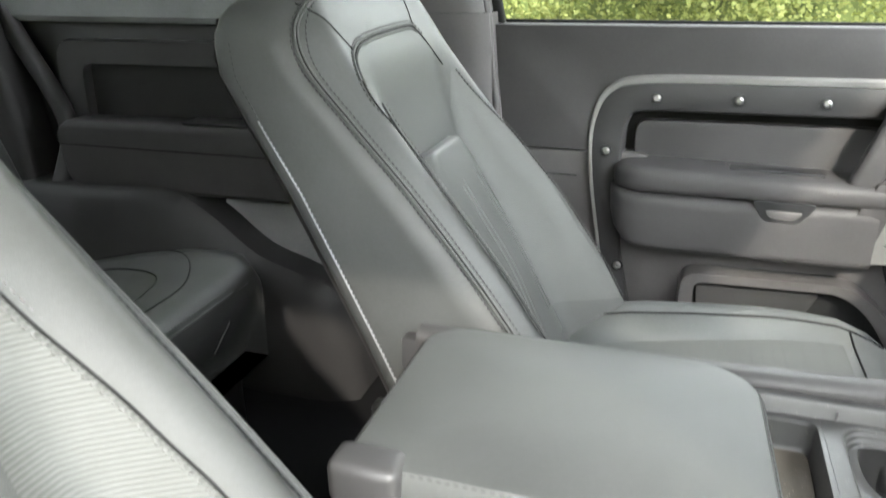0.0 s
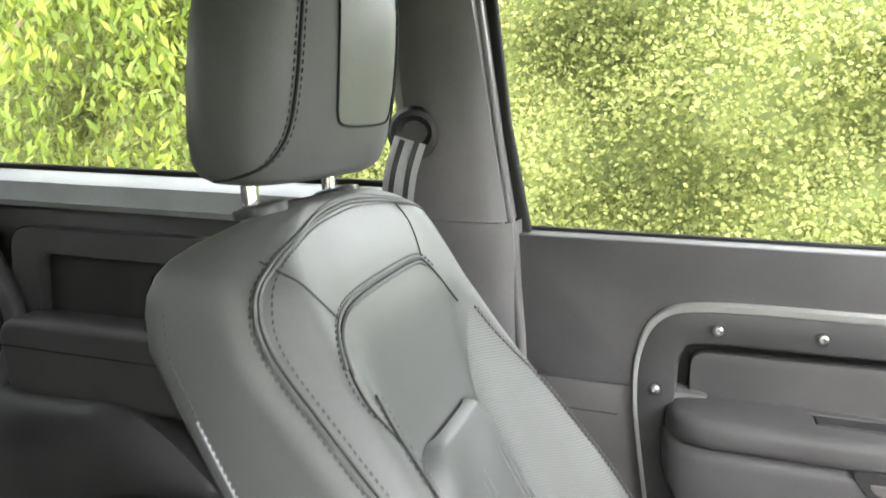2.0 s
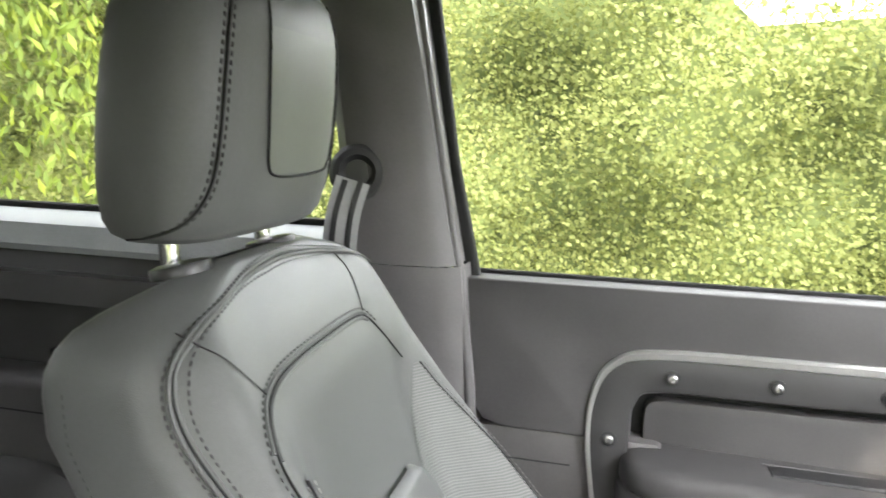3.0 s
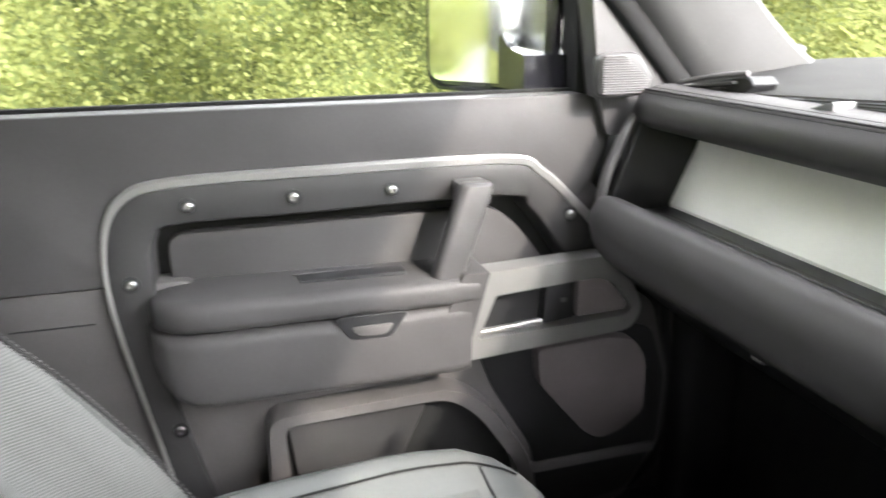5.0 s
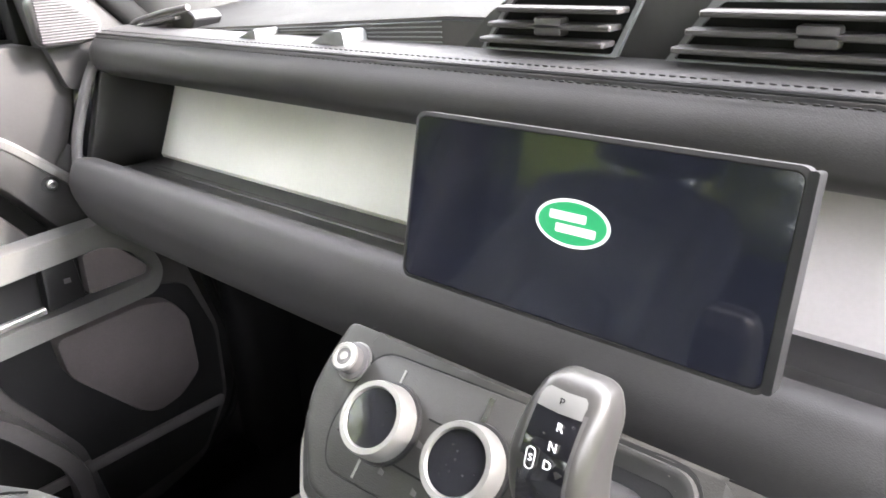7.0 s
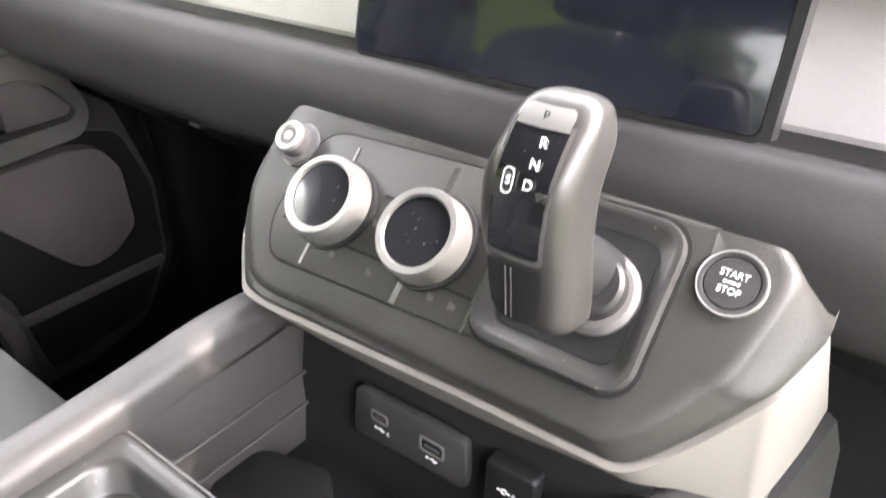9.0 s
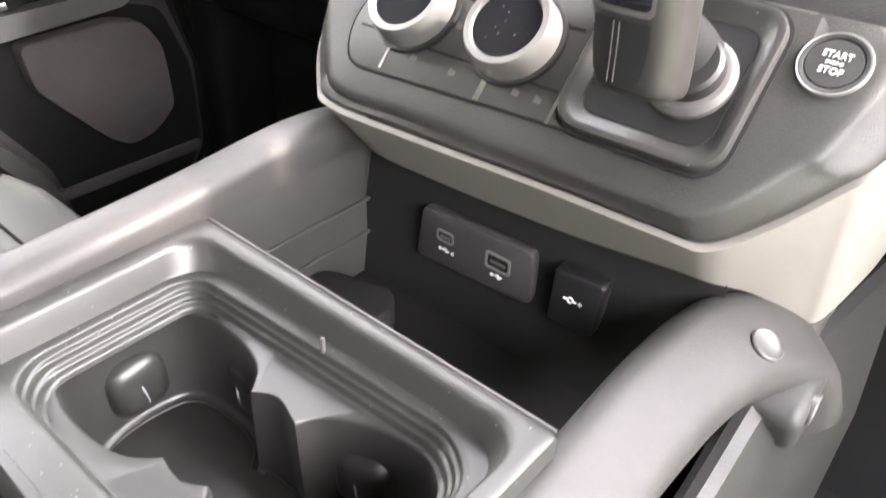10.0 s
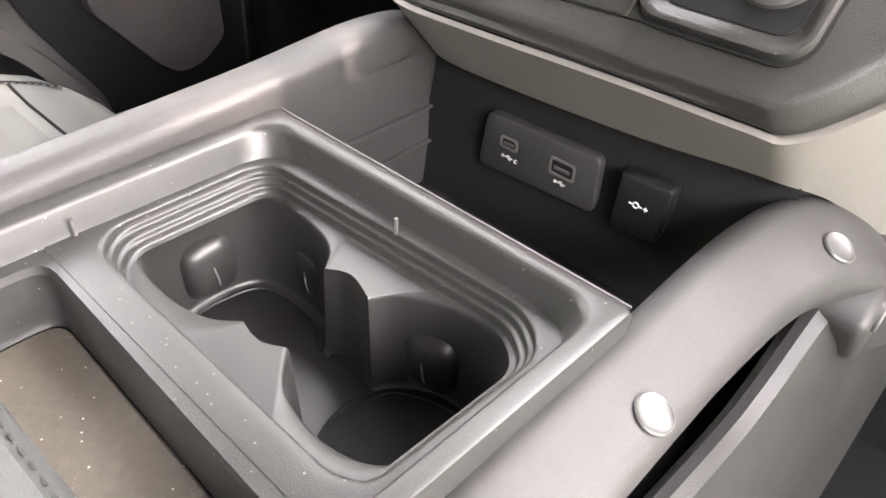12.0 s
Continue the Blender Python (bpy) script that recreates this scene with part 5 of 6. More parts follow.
    put(part("shift_mark", loft([cap(0, 0.0), cap(0, 0.0003), cap(0.0009, 0.0003), cap(0.0009, 0.0)], True, False), M_WHITE), st)
    put(part("letter", text_mesh("S", 0.0046, q), M_WHITE), st)
    # dark inset with two fine grooves on the lower face
    low = [[face(z, -0.086 + w * k, 0.0002 + 0.0012 * (1 - k * k)) for k in (1, 0.6, 0.2, -0.2, -0.6, -1)] for z, w in ((1.2345, 0.0075), (1.240, 0.0105), (1.250, 0.0118), (1.2615, 0.0118))]
    inset = put(part("lower_inset", loft(low, False), M_BLACK, None, "dark ribbed lower inset"), g)
    for y in (-0.0830, -0.0855):
        put(part("groove", tube([face(z, y, 0.0014) for z in (1.236, 1.245, 1.254, 1.2605)], 0.0003, 6), M_PLASTIC_GREY), inset)


M_LEVER = material("satin lever grey", (0.033, 0.0315, 0.030), 0.33, metal=0.35, blotch=0.06)
gear_selector()


# ---- seats ----
M_LEATHER_SMOOTH = material("smooth leather", (0.070, 0.074, 0.064), 0.48, grain=0.2, grain_size=900, shine=0.26)
# height, front at the edge seam, bolster crest, middle, rear, half width
BACK = [(0.84, 0.322, 0.345, 0.250, 0.090, 0.222), (0.95, 0.272, 0.300, 0.190, 0.045, 0.226), (1.05, 0.216, 0.240, 0.135, 0.000, 0.226), (1.15, 0.146, 0.170, 0.078, -0.050, 0.222), (1.25, 0.064, 0.088, 0.022, -0.102, 0.217), (1.32, 0.000, 0.030, -0.005, -0.145, 0.214), (1.38, -0.057, -0.016, -0.022, -0.178, 0.212), (1.42, -0.075, -0.042, -0.044, -0.183, 0.209), (1.45, -0.082, -0.060, -0.063, -0.172, 0.200), (1.468, -0.087, -0.074, -0.078, -0.150, 0.175), (1.481, -0.096, -0.087, -0.089, -0.130, 0.140), (1.492, -0.104, -0.099, -0.100, -0.116, 0.085)]


def back_point(z, u, yc, lift=0.0):
    """A place on the front of the backrest: height z, u from -1 to 1 across."""
    seam, crest, mid, w = (table(z, BACK, k) for k in (1, 2, 3, 5))
    a = abs(u)
    if a < 0.82:
        k = min(1, max(0, (a - 0.52) / 0.30))
        x = mid + (crest - mid) * k * k * (3 - 2 * k)
    else:
        k = (a - 0.82) / 0.18
        x = crest + (seam - crest) * min(1, k / 0.61) ** 2 - 0.020 * max(0, (k - 0.61) / 0.39) ** 2
    x += 0.010 * math.exp(-((z - 1.10) / 0.07) ** 2) * max(0, 1 - a / 0.5)
    return Vector((x + lift, yc + u * w, z + 0.3 * lift))


def back_ring(z, yc):
    side, rear, w = table(z, BACK, 1), table(z, BACK, 4), table(z, BACK, 5)
    ring = [back_point(z, u, yc) for u in np.linspace(-1, 1, 33)]
    e = side - 0.020
    th = e - rear
    for k in range(1, 7):
        ring.append(Vector((e - th * 0.86 * k / 6, yc + w + 0.004 * math.sin(math.pi * k / 7), z)))
    r = 0.02
    for a in (0.25, 0.5, 0.75, 1.0):
        ring.append(Vector((rear + 0.14 * th * (1 - math.sin(a * math.pi / 2)), yc + w - r * (1 - math.cos(a * math.pi / 2)), z)))
    for u in np.linspace(0.8, -0.8, 9):
        ring.append(Vector((rear + 0.012 * (1 - u * u) * 0 , yc + u * w, z)))
    for a in (1.0, 0.75, 0.5, 0.25):
        ring.append(Vector((rear + 0.14 * th * (1 - math.sin(a * math.pi / 2)), yc - w + r * (1 - math.cos(a * math.pi / 2)), z)))
    for k in range(6, 0, -1):
        ring.append(Vector((e - th * 0.86 * k / 6, yc - w - 0.004 * math.sin(math.pi * k / 7), z)))
    return ring


def cushion_height(x, v):
    base = float(np.interp(x, (0.15, 0.25, 0.40, 0.52, 0.60, 0.655, 0.69, 0.705), (0.905, 0.925, 0.955, 0.975, 0.982, 0.972, 0.945, 0.905)))
    a = abs(v)
    bol = max(0.0, min(1.0, (a - 0.5) / 0.3)) * float(np.interp(x, (0.15, 0.3, 0.5, 0.68), (0.035, 0.04, 0.022, 0.0)))
    edge = -0.05 * max(0, (a - 0.86) / 0.14) ** 2
    return base + bol + edge


def cushion_half(x):
    return float(np.interp(x, (0.15, 0.3, 0.55, 0.62, 0.66, 0.69, 0.705), (0.222, 0.222, 0.215, 0.205, 0.186, 0.150, 0.120)))


def front_seat(yc, kind_name, label):
    s = thing(kind_name, label, "seat", (0.30, yc, 0.60), group="front seats")
    zs = [0.84 + 0.02 * k for k in range(28)] + [1.395, 1.41, 1.425, 1.442, 1.455, 1.466, 1.474, 1.480, 1.485, 1.489, 1.492]
    put(part("backrest", loft([back_ring(z, yc) for z in zs]), M_LEATHER, None, "dark leather backrest with raised side bolsters", 60), s)
    # perforated side inserts and padded middle, laid on the backrest
    for sg in (-1, 1):
        rows = []
        for z in np.linspace(0.98, 1.345, 15):
            u0 = np.interp(z, (0.98, 1.10, 1.25, 1.345), (0.50, 0.48, 0.43, 0.66 if yc > 0 else 0.52))
            u1 = np.interp(z, (0.98, 1.10, 1.25, 1.345), (0.80, 0.84, 0.80, 0.70)) if yc > 0 else np.interp(z, (0.98, 1.21, 1.275, 1.345), (0.74, 0.725, 0.695, 0.62))
            rows.append([back_point(z, sg * (u0 + (u1 - u0) * k / 5), yc, 0.0016) for k in range(6)])
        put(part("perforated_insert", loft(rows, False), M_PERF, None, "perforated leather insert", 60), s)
        brim = [row[-1] + Vector((0.0006, 0, 0)) for row in rows]
        put(part("seam", tube(curve(brim, 3), 0.0010, 6), M_RUBBER), s)
        for dy in (-0.006, 0.006):
            put(part("stitching", stitch_run([p + Vector((0.0012, dy, 0.0006)) for p in curve(brim, 3)]), M_THREAD), s)
    # central lower pad with pointed top
    rows = []
    for z in list(np.linspace(0.96, 1.255, 14)) + [1.2585, 1.262]:
        half = np.interp(z, (0.96, 1.18, 1.235, 1.250, 1.2585, 1.262), (0.42, 0.45, 0.43, 0.40, 0.33, 0.27))
        rows.append([back_point(z, half * k / 6, yc, 0.019 * (1 - (abs(k) / 6) ** 10) * min(1, (1.264 - z) / 0.006)) for k in range(-6, 7)])
    pad = put(part("middle_pad", loft(rows, False), M_LEATHER, None, "smooth middle pad with embossed lines", 60), s)
    for u in (-0.09, -0.03, 0.23, 0.29):
        put(part("embossed_line", tube([back_point(z, u, yc, 0.0188) for z in np.linspace(1.00, 1.212 - 0.12 * abs(abs(u - 0.1) - 0.13), 10)], 0.0014, 6), M_LEATHER), pad)
    # main seam: up both edges and across the top, with stitching on either side
    half = [(0.93, 0.95), (1.05, 0.95), (1.15, 0.95), (1.25, 0.95), (1.33, 0.95), (1.39, 0.95), (1.43, 0.94), (1.455, 0.90), (1.470, 0.78), (1.479, 0.56), (1.484, 0.28)]

    def run_at(off):
        pts = [(z - off * max(0, (z - 1.44) / 0.04), u - off * 4.5 * max(0.0, min(1.0, (1.475 - z) / 0.03))) for z, u in half]
        up = 0.0017 + 0.16 * abs(off)
        row = [back_point(z, -u, yc, up) for z, u in pts] + [back_point(1.4855 - off, 0.0, yc, up)] + [back_point(z, u, yc, up) for z, u in reversed(pts)]
        if off < 0:
            # the outer row lies on the turned edge, so it stands out sideways too
            row = [p + Vector((0, math.copysign(0.0014, p.y - yc), 0)) if p.z < 1.46 else p for p in row]
        return curve(row, 10)

    put(part("seam", tube(run_at(0.0), 0.0009, 6), M_RUBBER), s)
    for off in (-0.0017, 0.0017):
        put(part("seam_roll", tube([p - Vector((0.0008, 0, 0.0004)) for p in run_at(off)], 0.0019, 8), M_LEATHER), s)
    put(part("stitching", stitch_run(run_at(-0.0056)), M_THREAD_DARK), s)
    put(part("stitching", stitch_run(run_at(0.0058)), M_THREAD_DARK), s)
    put(part("stitching", stitch_run([(table(z, BACK, 4) + 0.030, yc - table(z, BACK, 5) - 0.0030, z) for z in np.linspace(1.0, 1.42, 40)]), M_THREAD_DARK), s)
    # square-shouldered seam round the middle panel, rolled along its top, and the fine seams that meet it
    panel = [(1.255, -0.43), (1.285, -0.62), (1.315, -0.76), (1.345, -0.82), (1.370, -0.80), (1.388, -0.74), (1.400, -0.66), (1.4085, -0.52), (1.413, -0.30), (1.415, 0.0), (1.4155, 0.22), (1.414, 0.35), (1.409, 0.42), (1.392, 0.49), (1.355, 0.61)]
    on_back = lambda pts, up: curve([back_point(z, u, yc, up) for z, u in pts], 5)
    put(part("seam", tube(on_back(panel, 0.0008), 0.0010, 6), M_RUBBER), s)
    roll = panel[4:13]
    for dz in (0.0030, -0.0030):
        put(part("seam_roll", tube(on_back([(z + dz, u * (1 + 4 * dz)) for z, u in roll], 0.0004), 0.0018, 8), M_LEATHER), s)
    put(part("stitching", stitch_run(on_back([(z + 0.0065, u * 1.03) for z, u in panel[2:14]], 0.0012)), M_THREAD_DARK), s)
    put(part("seam", tube(on_back([(1.458, -0.94), (1.450, -0.88), (1.440, -0.82), (1.422, -0.73), (1.403, -0.66)], 0.0006), 0.0008, 6), M_THREAD_DARK), s)
    put(part("seam", tube(on_back([(1.478, 0.66), (1.46, 0.575), (1.44, 0.50), (1.416, 0.41)], 0.0006), 0.0008, 6), M_THREAD_DARK), s)
    # hard rear shell and its bright edge
    w = lambda z: table(z, BACK, 5)
    for sg in (-1, 1):
        put(part("shell_edge", tube([(table(z, BACK, 4) + 0.028, yc + sg * (w(z) + 0.002), z) for z in np.linspace(0.86, 1.33, 30)], 0.0018, 8), M_SILL), s)
    rows = [[(table(z, BACK, 4) - 0.006 - 0.012 * (1 - u * u), yc + u * w(z) * 0.93, z) for u in np.linspace(-1, 1, 11)] for z in np.linspace(0.80, 1.44, 16)]
    put(part("rear_shell", loft(rows, False), M_PLASTIC), s)
    # cushion
    rings = []
    for x in (0.15, 0.20, 0.26, 0.32, 0.38, 0.44, 0.50, 0.55, 0.60, 0.64, 0.67, 0.69, 0.70, 0.706):
        h = cushion_half(x)
        ring = [Vector((x, yc + v * h, cushion_height(x, v))) for v in np.linspace(-1, 1, 25)]
        lowz = 0.80 if x < 0.69 else 0.80 + (x - 0.69) * 3
        ring += [Vector((x - 0.01, yc + h * 0.98, lowz + 0.05)), Vector((x - 0.02, yc + h * 0.94, lowz)), Vector((x - 0.02, yc - h * 0.94, lowz)), Vector((x - 0.01, yc - h * 0.98, lowz + 0.05))]
        rings.append(ring)
    put(part("cushion", loft(rings), M_CUSHION, None, "grey leather seat cushion", 60), s)
    put(part("cushion_insert", loft([[Vector((x, yc + v * cushion_half(x), cushion_height(x, v) + 0.0015)) for v in np.linspace(-0.5, 0.5, 9)] for x in np.linspace(0.25, 0.60, 10)], False), M_PERF_FLAT, None, "perforated cushion insert", 60), s)
    for v in (-0.72, 0.72):
        run = [Vector((x, yc + v * cushion_half(x), cushion_height(x, v) + 0.001)) for x in np.linspace(0.20, 0.66, 30)]
        put(part("seam", tube(run, 0.0016, 6), M_RUBBER), s)
        put(part("stitching", stitch_run([p + Vector((0, 0.006 * (1 if v < 0 else -1), 0.001)) for p in run]), M_THREAD), s)
    put(part("seam", tube([Vector((0.615, yc + v * cushion_half(0.615), cushion_height(0.615, v) + 0.001)) for v in np.linspace(-0.72, 0.72, 15)], 0.0016, 6), M_RUBBER), s)
    put(part("seat_base", box(0.12, 0.62, yc - 0.20, yc + 0.20, 0.60, 0.84, 0.02), M_BLACK), s)
    put(part("side_cover", prism(rounded([(0.10, 0.80), (0.10, 0.90), (0.30, 0.93), (0.60, 0.88), (0.62, 0.80)], 0.02), "y", yc - 0.232, yc - 0.212, 0.004), M_PLASTIC), s)
    # headrest: a pillow-like block on two chrome posts with collars
    yh = yc - 0.024
    hk = [(1.511, 0.40, 0.70), (1.5135, 0.66, 0.83), (1.519, 0.82, 0.90), (1.530, 0.93, 0.945), (1.555, 1.0, 0.98), (1.600, 1.02, 1.0), (1.650, 1.0, 0.995), (1.690, 0.95, 0.96), (1.715, 0.84, 0.89), (1.732, 0.64, 0.76), (1.739, 0.40, 0.56), (1.741, 0.15, 0.30)]

    def head(z, deg, lift=0.0):
        d, w = 0.066 * table(z, hk, 1) + lift, 0.134 * table(z, hk, 2) + lift
        a = radians(deg)
        c, q = math.cos(a), math.sin(a)
        e = 2 / 3.0
        return Vector((-0.128 + 0.10 * (z - 1.60) + d * math.copysign(abs(c) ** e, c), yh + w * math.copysign(abs(q) ** e, q), z))

    hz = [h[0] for h in hk]
    hz = sorted(hz + [(a + b) / 2 for a, b in zip(hz, hz[1:])])
    put(part("headrest", loft([[head(z, 360 * k / 48) for k in range(48)] for z in hz]), M_LEATHER, None, "dark leather headrest with stitched edges", 60), s)
    put(part("headrest_panel", loft([[head(z, f * k / 8 * (1 if k < 0 else 2.0), 0.0009) for k in range(-8, 9)] for z, f in ((1.566, 8), (1.569, 11), (1.576, 13), (1.60, 14), (1.64, 15), (1.68, 16), (1.72, 16))], False), M_LEATHER_SMOOTH, None, "smooth front panel", 60), s)
    put(part("seam", tube(curve([head(1.72, -16.5, 0.001), head(1.68, -16.5, 0.001), head(1.60, -14.5, 0.001), head(1.575, -13, 0.001), head(1.5655, -9, 0.001), head(1.563, 0, 0.001), head(1.5655, 18, 0.001), head(1.575, 26, 0.001), head(1.60, 29, 0.001), head(1.68, 33, 0.001), head(1.72, 33, 0.001)], 5), 0.0012, 6), M_RUBBER), s)
    for sg in (-1, 1):
        line = [head(z, sg * a, 0.0006) for z, a in ((1.735, 40), (1.70, 42), (1.65, 43), (1.60, 44), (1.56, 48), (1.535, 60), (1.5225, 80), (1.516, 100))]
        put(part("seam", tube(curve(line, 5), 0.0015, 6), M_RUBBER), s)
        for da in (-3, 3):
            line = [head(z, sg * (a + da), 0.0008) for z, a in ((1.735, 40), (1.70, 42), (1.65, 43), (1.60, 44), (1.56, 48), (1.535, 60), (1.5225, 80))]
            put(part("stitching", stitch_run(curve(line, 5)), M_THREAD_DARK), s)
        y = yh + sg * 0.0775
        put(part("post", tube([(-0.138, y, 1.465), (-0.143, y, 1.535)], 0.0082, 16), M_CHROME, None, "chrome headrest post"), s)
        put(part("post_collar", lathe([(0.025, -0.008), (0.0255, -0.001), (0.0245, 0.0012), (0.018, 0.0030), (0.010, 0.0036)], Matrix.Translation((-0.131, y, 1.4905)) @ Matrix.Rotation(radians(-14), 4, "Y"), 28), M_BLACK), s)
    return s


front_seat(0.402, "passenger_seat", "dark grey leather passenger seat with chrome headrest posts")
front_seat(-0.412, "driver_seat", "dark grey leather driver seat with perforated inserts")


def buckle():
    b = thing("seat_belt_buckle", "black seat belt buckle beside the passenger seat", "buckle", (0.05, 0.155, 0.86))
    put(part("stem", tube([(0.08, 0.152, 0.80), (0.055, 0.152, 0.93)], 0.010, 10), M_BLACK), b)
    put(part("head", box(0.02, 0.07, 0.140, 0.166, 0.93, 1.0, 0.006), M_BLACK), b)


buckle()


def seat_belt():
    b = thing("seat_belt", "grey striped seat belt hanging from a black guide", "seat belt", (-0.15, 0.75, 0.75))
    put(part("guide", lathe([(0.040, -0.01), (0.040, 0.006), (0.034, 0.014), (0.026, 0.016), (0.022, 0.010), (0.018, 0.004)], facing((-0.150, 0.752, 1.545), (0.35, -1, 0)), 32), M_BLACK, None, "round black belt guide"), b)
    web = curve([(-0.150, 0.735, 1.535), (-0.162, 0.725, 1.48), (-0.172, 0.735, 1.40), (-0.18, 0.745, 1.2), (-0.17, 0.76, 0.80)], 8)
    put(part("webbing", sweep(web, [(-0.024, -0.0008), (0.024, -0.0008), (0.024, 0.0008), (-0.024, 0.0008)], (0.3, -1, 0)), M_BELT), b)
    for k in (-0.011, 0.011):
        put(part("stripe", sweep([p + Vector((0.95 * k, 0.30 * k, 0)) + Vector((0.0004, -0.0016, 0)) for p in web], [(-0.004, -0.0006), (0.004, -0.0006), (0.004, 0.0006), (-0.004, 0.0006)], (0.3, -1, 0)), M_BLACK), b)


seat_belt()


# ---- rear cabin ----
M_GRILLE_PALE = material("pale dotted grille", (0.14, 0.14, 0.14), 0.7, grain=0.8, grain_size=380, relief="dots")


def rear_side():
    r = thing("rear_side_trim", "dark moulded rear side trim with armrest and speaker", "side trim", (-0.7, 0.84, 0.60), kind="structure")
    put(part("sill", loft([[(x, y, z) for x in (-1.30, -1.17, -0.16)] for y, z in ((0.90, 1.450), (0.855, 1.445), (0.812, 1.438), (0.800, 1.432), (0.792, 1.396), (0.80, 1.384), (0.83, 1.380))], False), M_SILL, None, "pale grey window sill"), r)
    put(part("upper_panel", box(-1.25, -0.16, 0.818, 0.88, 1.10, 1.39, 0.006), M_FRAME), r)
    o = rounded([(-1.02, 1.13), (-1.015, 1.345), (-0.16, 1.352), (-0.16, 1.13)], [0.06, 0.05, 0, 0], 6)
    i = rounded([(-0.95, 1.13), (-0.945, 1.295), (-0.18, 1.300), (-0.18, 1.13)], [0.04, 0.03, 0, 0], 6)
    put(part("raised_frame", loft([[(p, 0.822, q) for p, q in o], [(p, 0.796, q) for p, q in o], [(p * 0.99 - 0.006, 0.790, q * 0.99 + 0.012) for p, q in o], [(p, 0.790, q) for p, q in i], [(p, 0.796, q + 0.001) for p, q in i], [(p, 0.8175, q + 0.006) for p, q in i]], True, False), M_PLASTIC), r)
    arm = rounded([(-0.985, 1.035), (-1.00, 1.15), (-0.97, 1.178), (-0.16, 1.185), (-0.16, 1.035), (-0.93, 1.02)], [0.03, 0.03, 0.02, 0, 0, 0.03], 5)
    put(part("armrest", prism(arm, "y", 0.725, 0.82, 0.016, 3), M_LEATHER_SOFT), r)
    put(part("armrest_seam", tube([(-0.985, 0.7235, 1.125), (-0.16, 0.7235, 1.13)], 0.0014, 6), M_RUBBER), r)
    put(part("tray_slot", box(-0.66, -0.45, 0.74, 0.80, 1.182, 1.1875, 0.002), M_BLACK), r)
    # wheel arch cover, falling forward
    top = curve([(-1.25, 1.03, 0), (-0.894, 1.037, 0), (-0.694, 1.043, 0), (-0.598, 1.002, 0), (-0.494, 0.923, 0), (-0.388, 0.885, 0), (-0.30, 0.84, 0), (-0.25, 0.62, 0)], 6)
    rows = []
    for y, dz, dx in ((0.80, 0.0, 0.0), (0.735, 0.0, 0.0), (0.715, -0.006, -0.004), (0.695, -0.030, -0.02), (0.680, -0.09, -0.05), (0.672, -0.22, -0.08), (0.668, -0.45, -0.10)):
        rows.append([(p.x + dx, y, max(0.58, p.y + dz)) for p in top])
    put(part("wheel_arch_cover", loft(rows, False), M_FRAME, None, "dark plastic wheel arch cover"), r)
    put(part("lower_panel", box(-0.95, -0.14, 0.80, 0.86, 0.58, 1.06, 0.006), M_RUBBER), r)
    sp = rounded([(-0.610, 0.985), (-0.60, 1.018), (-0.40, 1.022), (-0.34, 0.90), (-0.37, 0.82), (-0.43, 0.825), (-0.56, 0.92)], 0.015, 4)
    put(part("speaker_grille", prism(sp, "y", 0.778, 0.803, 0.004), M_GRILLE_PALE, None, "pale dotted speaker grille"), r)
    put(part("pillar_edge", sweep(curve([(-1.15, 0.80, 1.40), (-1.10, 0.79, 1.33), (-1.0, 0.775, 1.16), (-1.02, 0.74, 1.02), (-1.10, 0.68, 0.80)], 5), round_rect(0.045, 0.03, 0.012, 4), (0, 1, 0)), M_PLASTIC), r)
    put(part("rear_pillar", sweep(curve([(-1.12, 0.80, 0.95), (-1.15, 0.80, 1.20), (-1.20, 0.79, 1.45), (-1.28, 0.74, 1.88)], 5), round_rect(0.16, 0.09, 0.03), (1, 0, 0)), M_FRAME), r)
    g = part("window_glass", box(-1.2, -0.10, 0.896, 0.900, 1.43, 1.88, 0, 1), M_GLASS)
    g.visible_shadow = False
    put(g, r)
    put(part("outer_skin", box(-1.6, -0.05, 0.905, 0.94, 0.5, 1.44, 0.012), M_PAINT), r)
    put(part("glass_seal", sweep([(-1.25, 0.884, 1.452), (-0.12, 0.884, 1.452)], round_rect(0.02, 0.012, 0.003, 2)), M_RUBBER), r)


rear_side()


# front seat leather at half its colour: the rear cabin's shade is painted in
M_LEATHER_DIM = material("darkened rear leather", (0.024, 0.0248, 0.0240), 0.48, grain=0.22, grain_size=1100, shine=0.36)


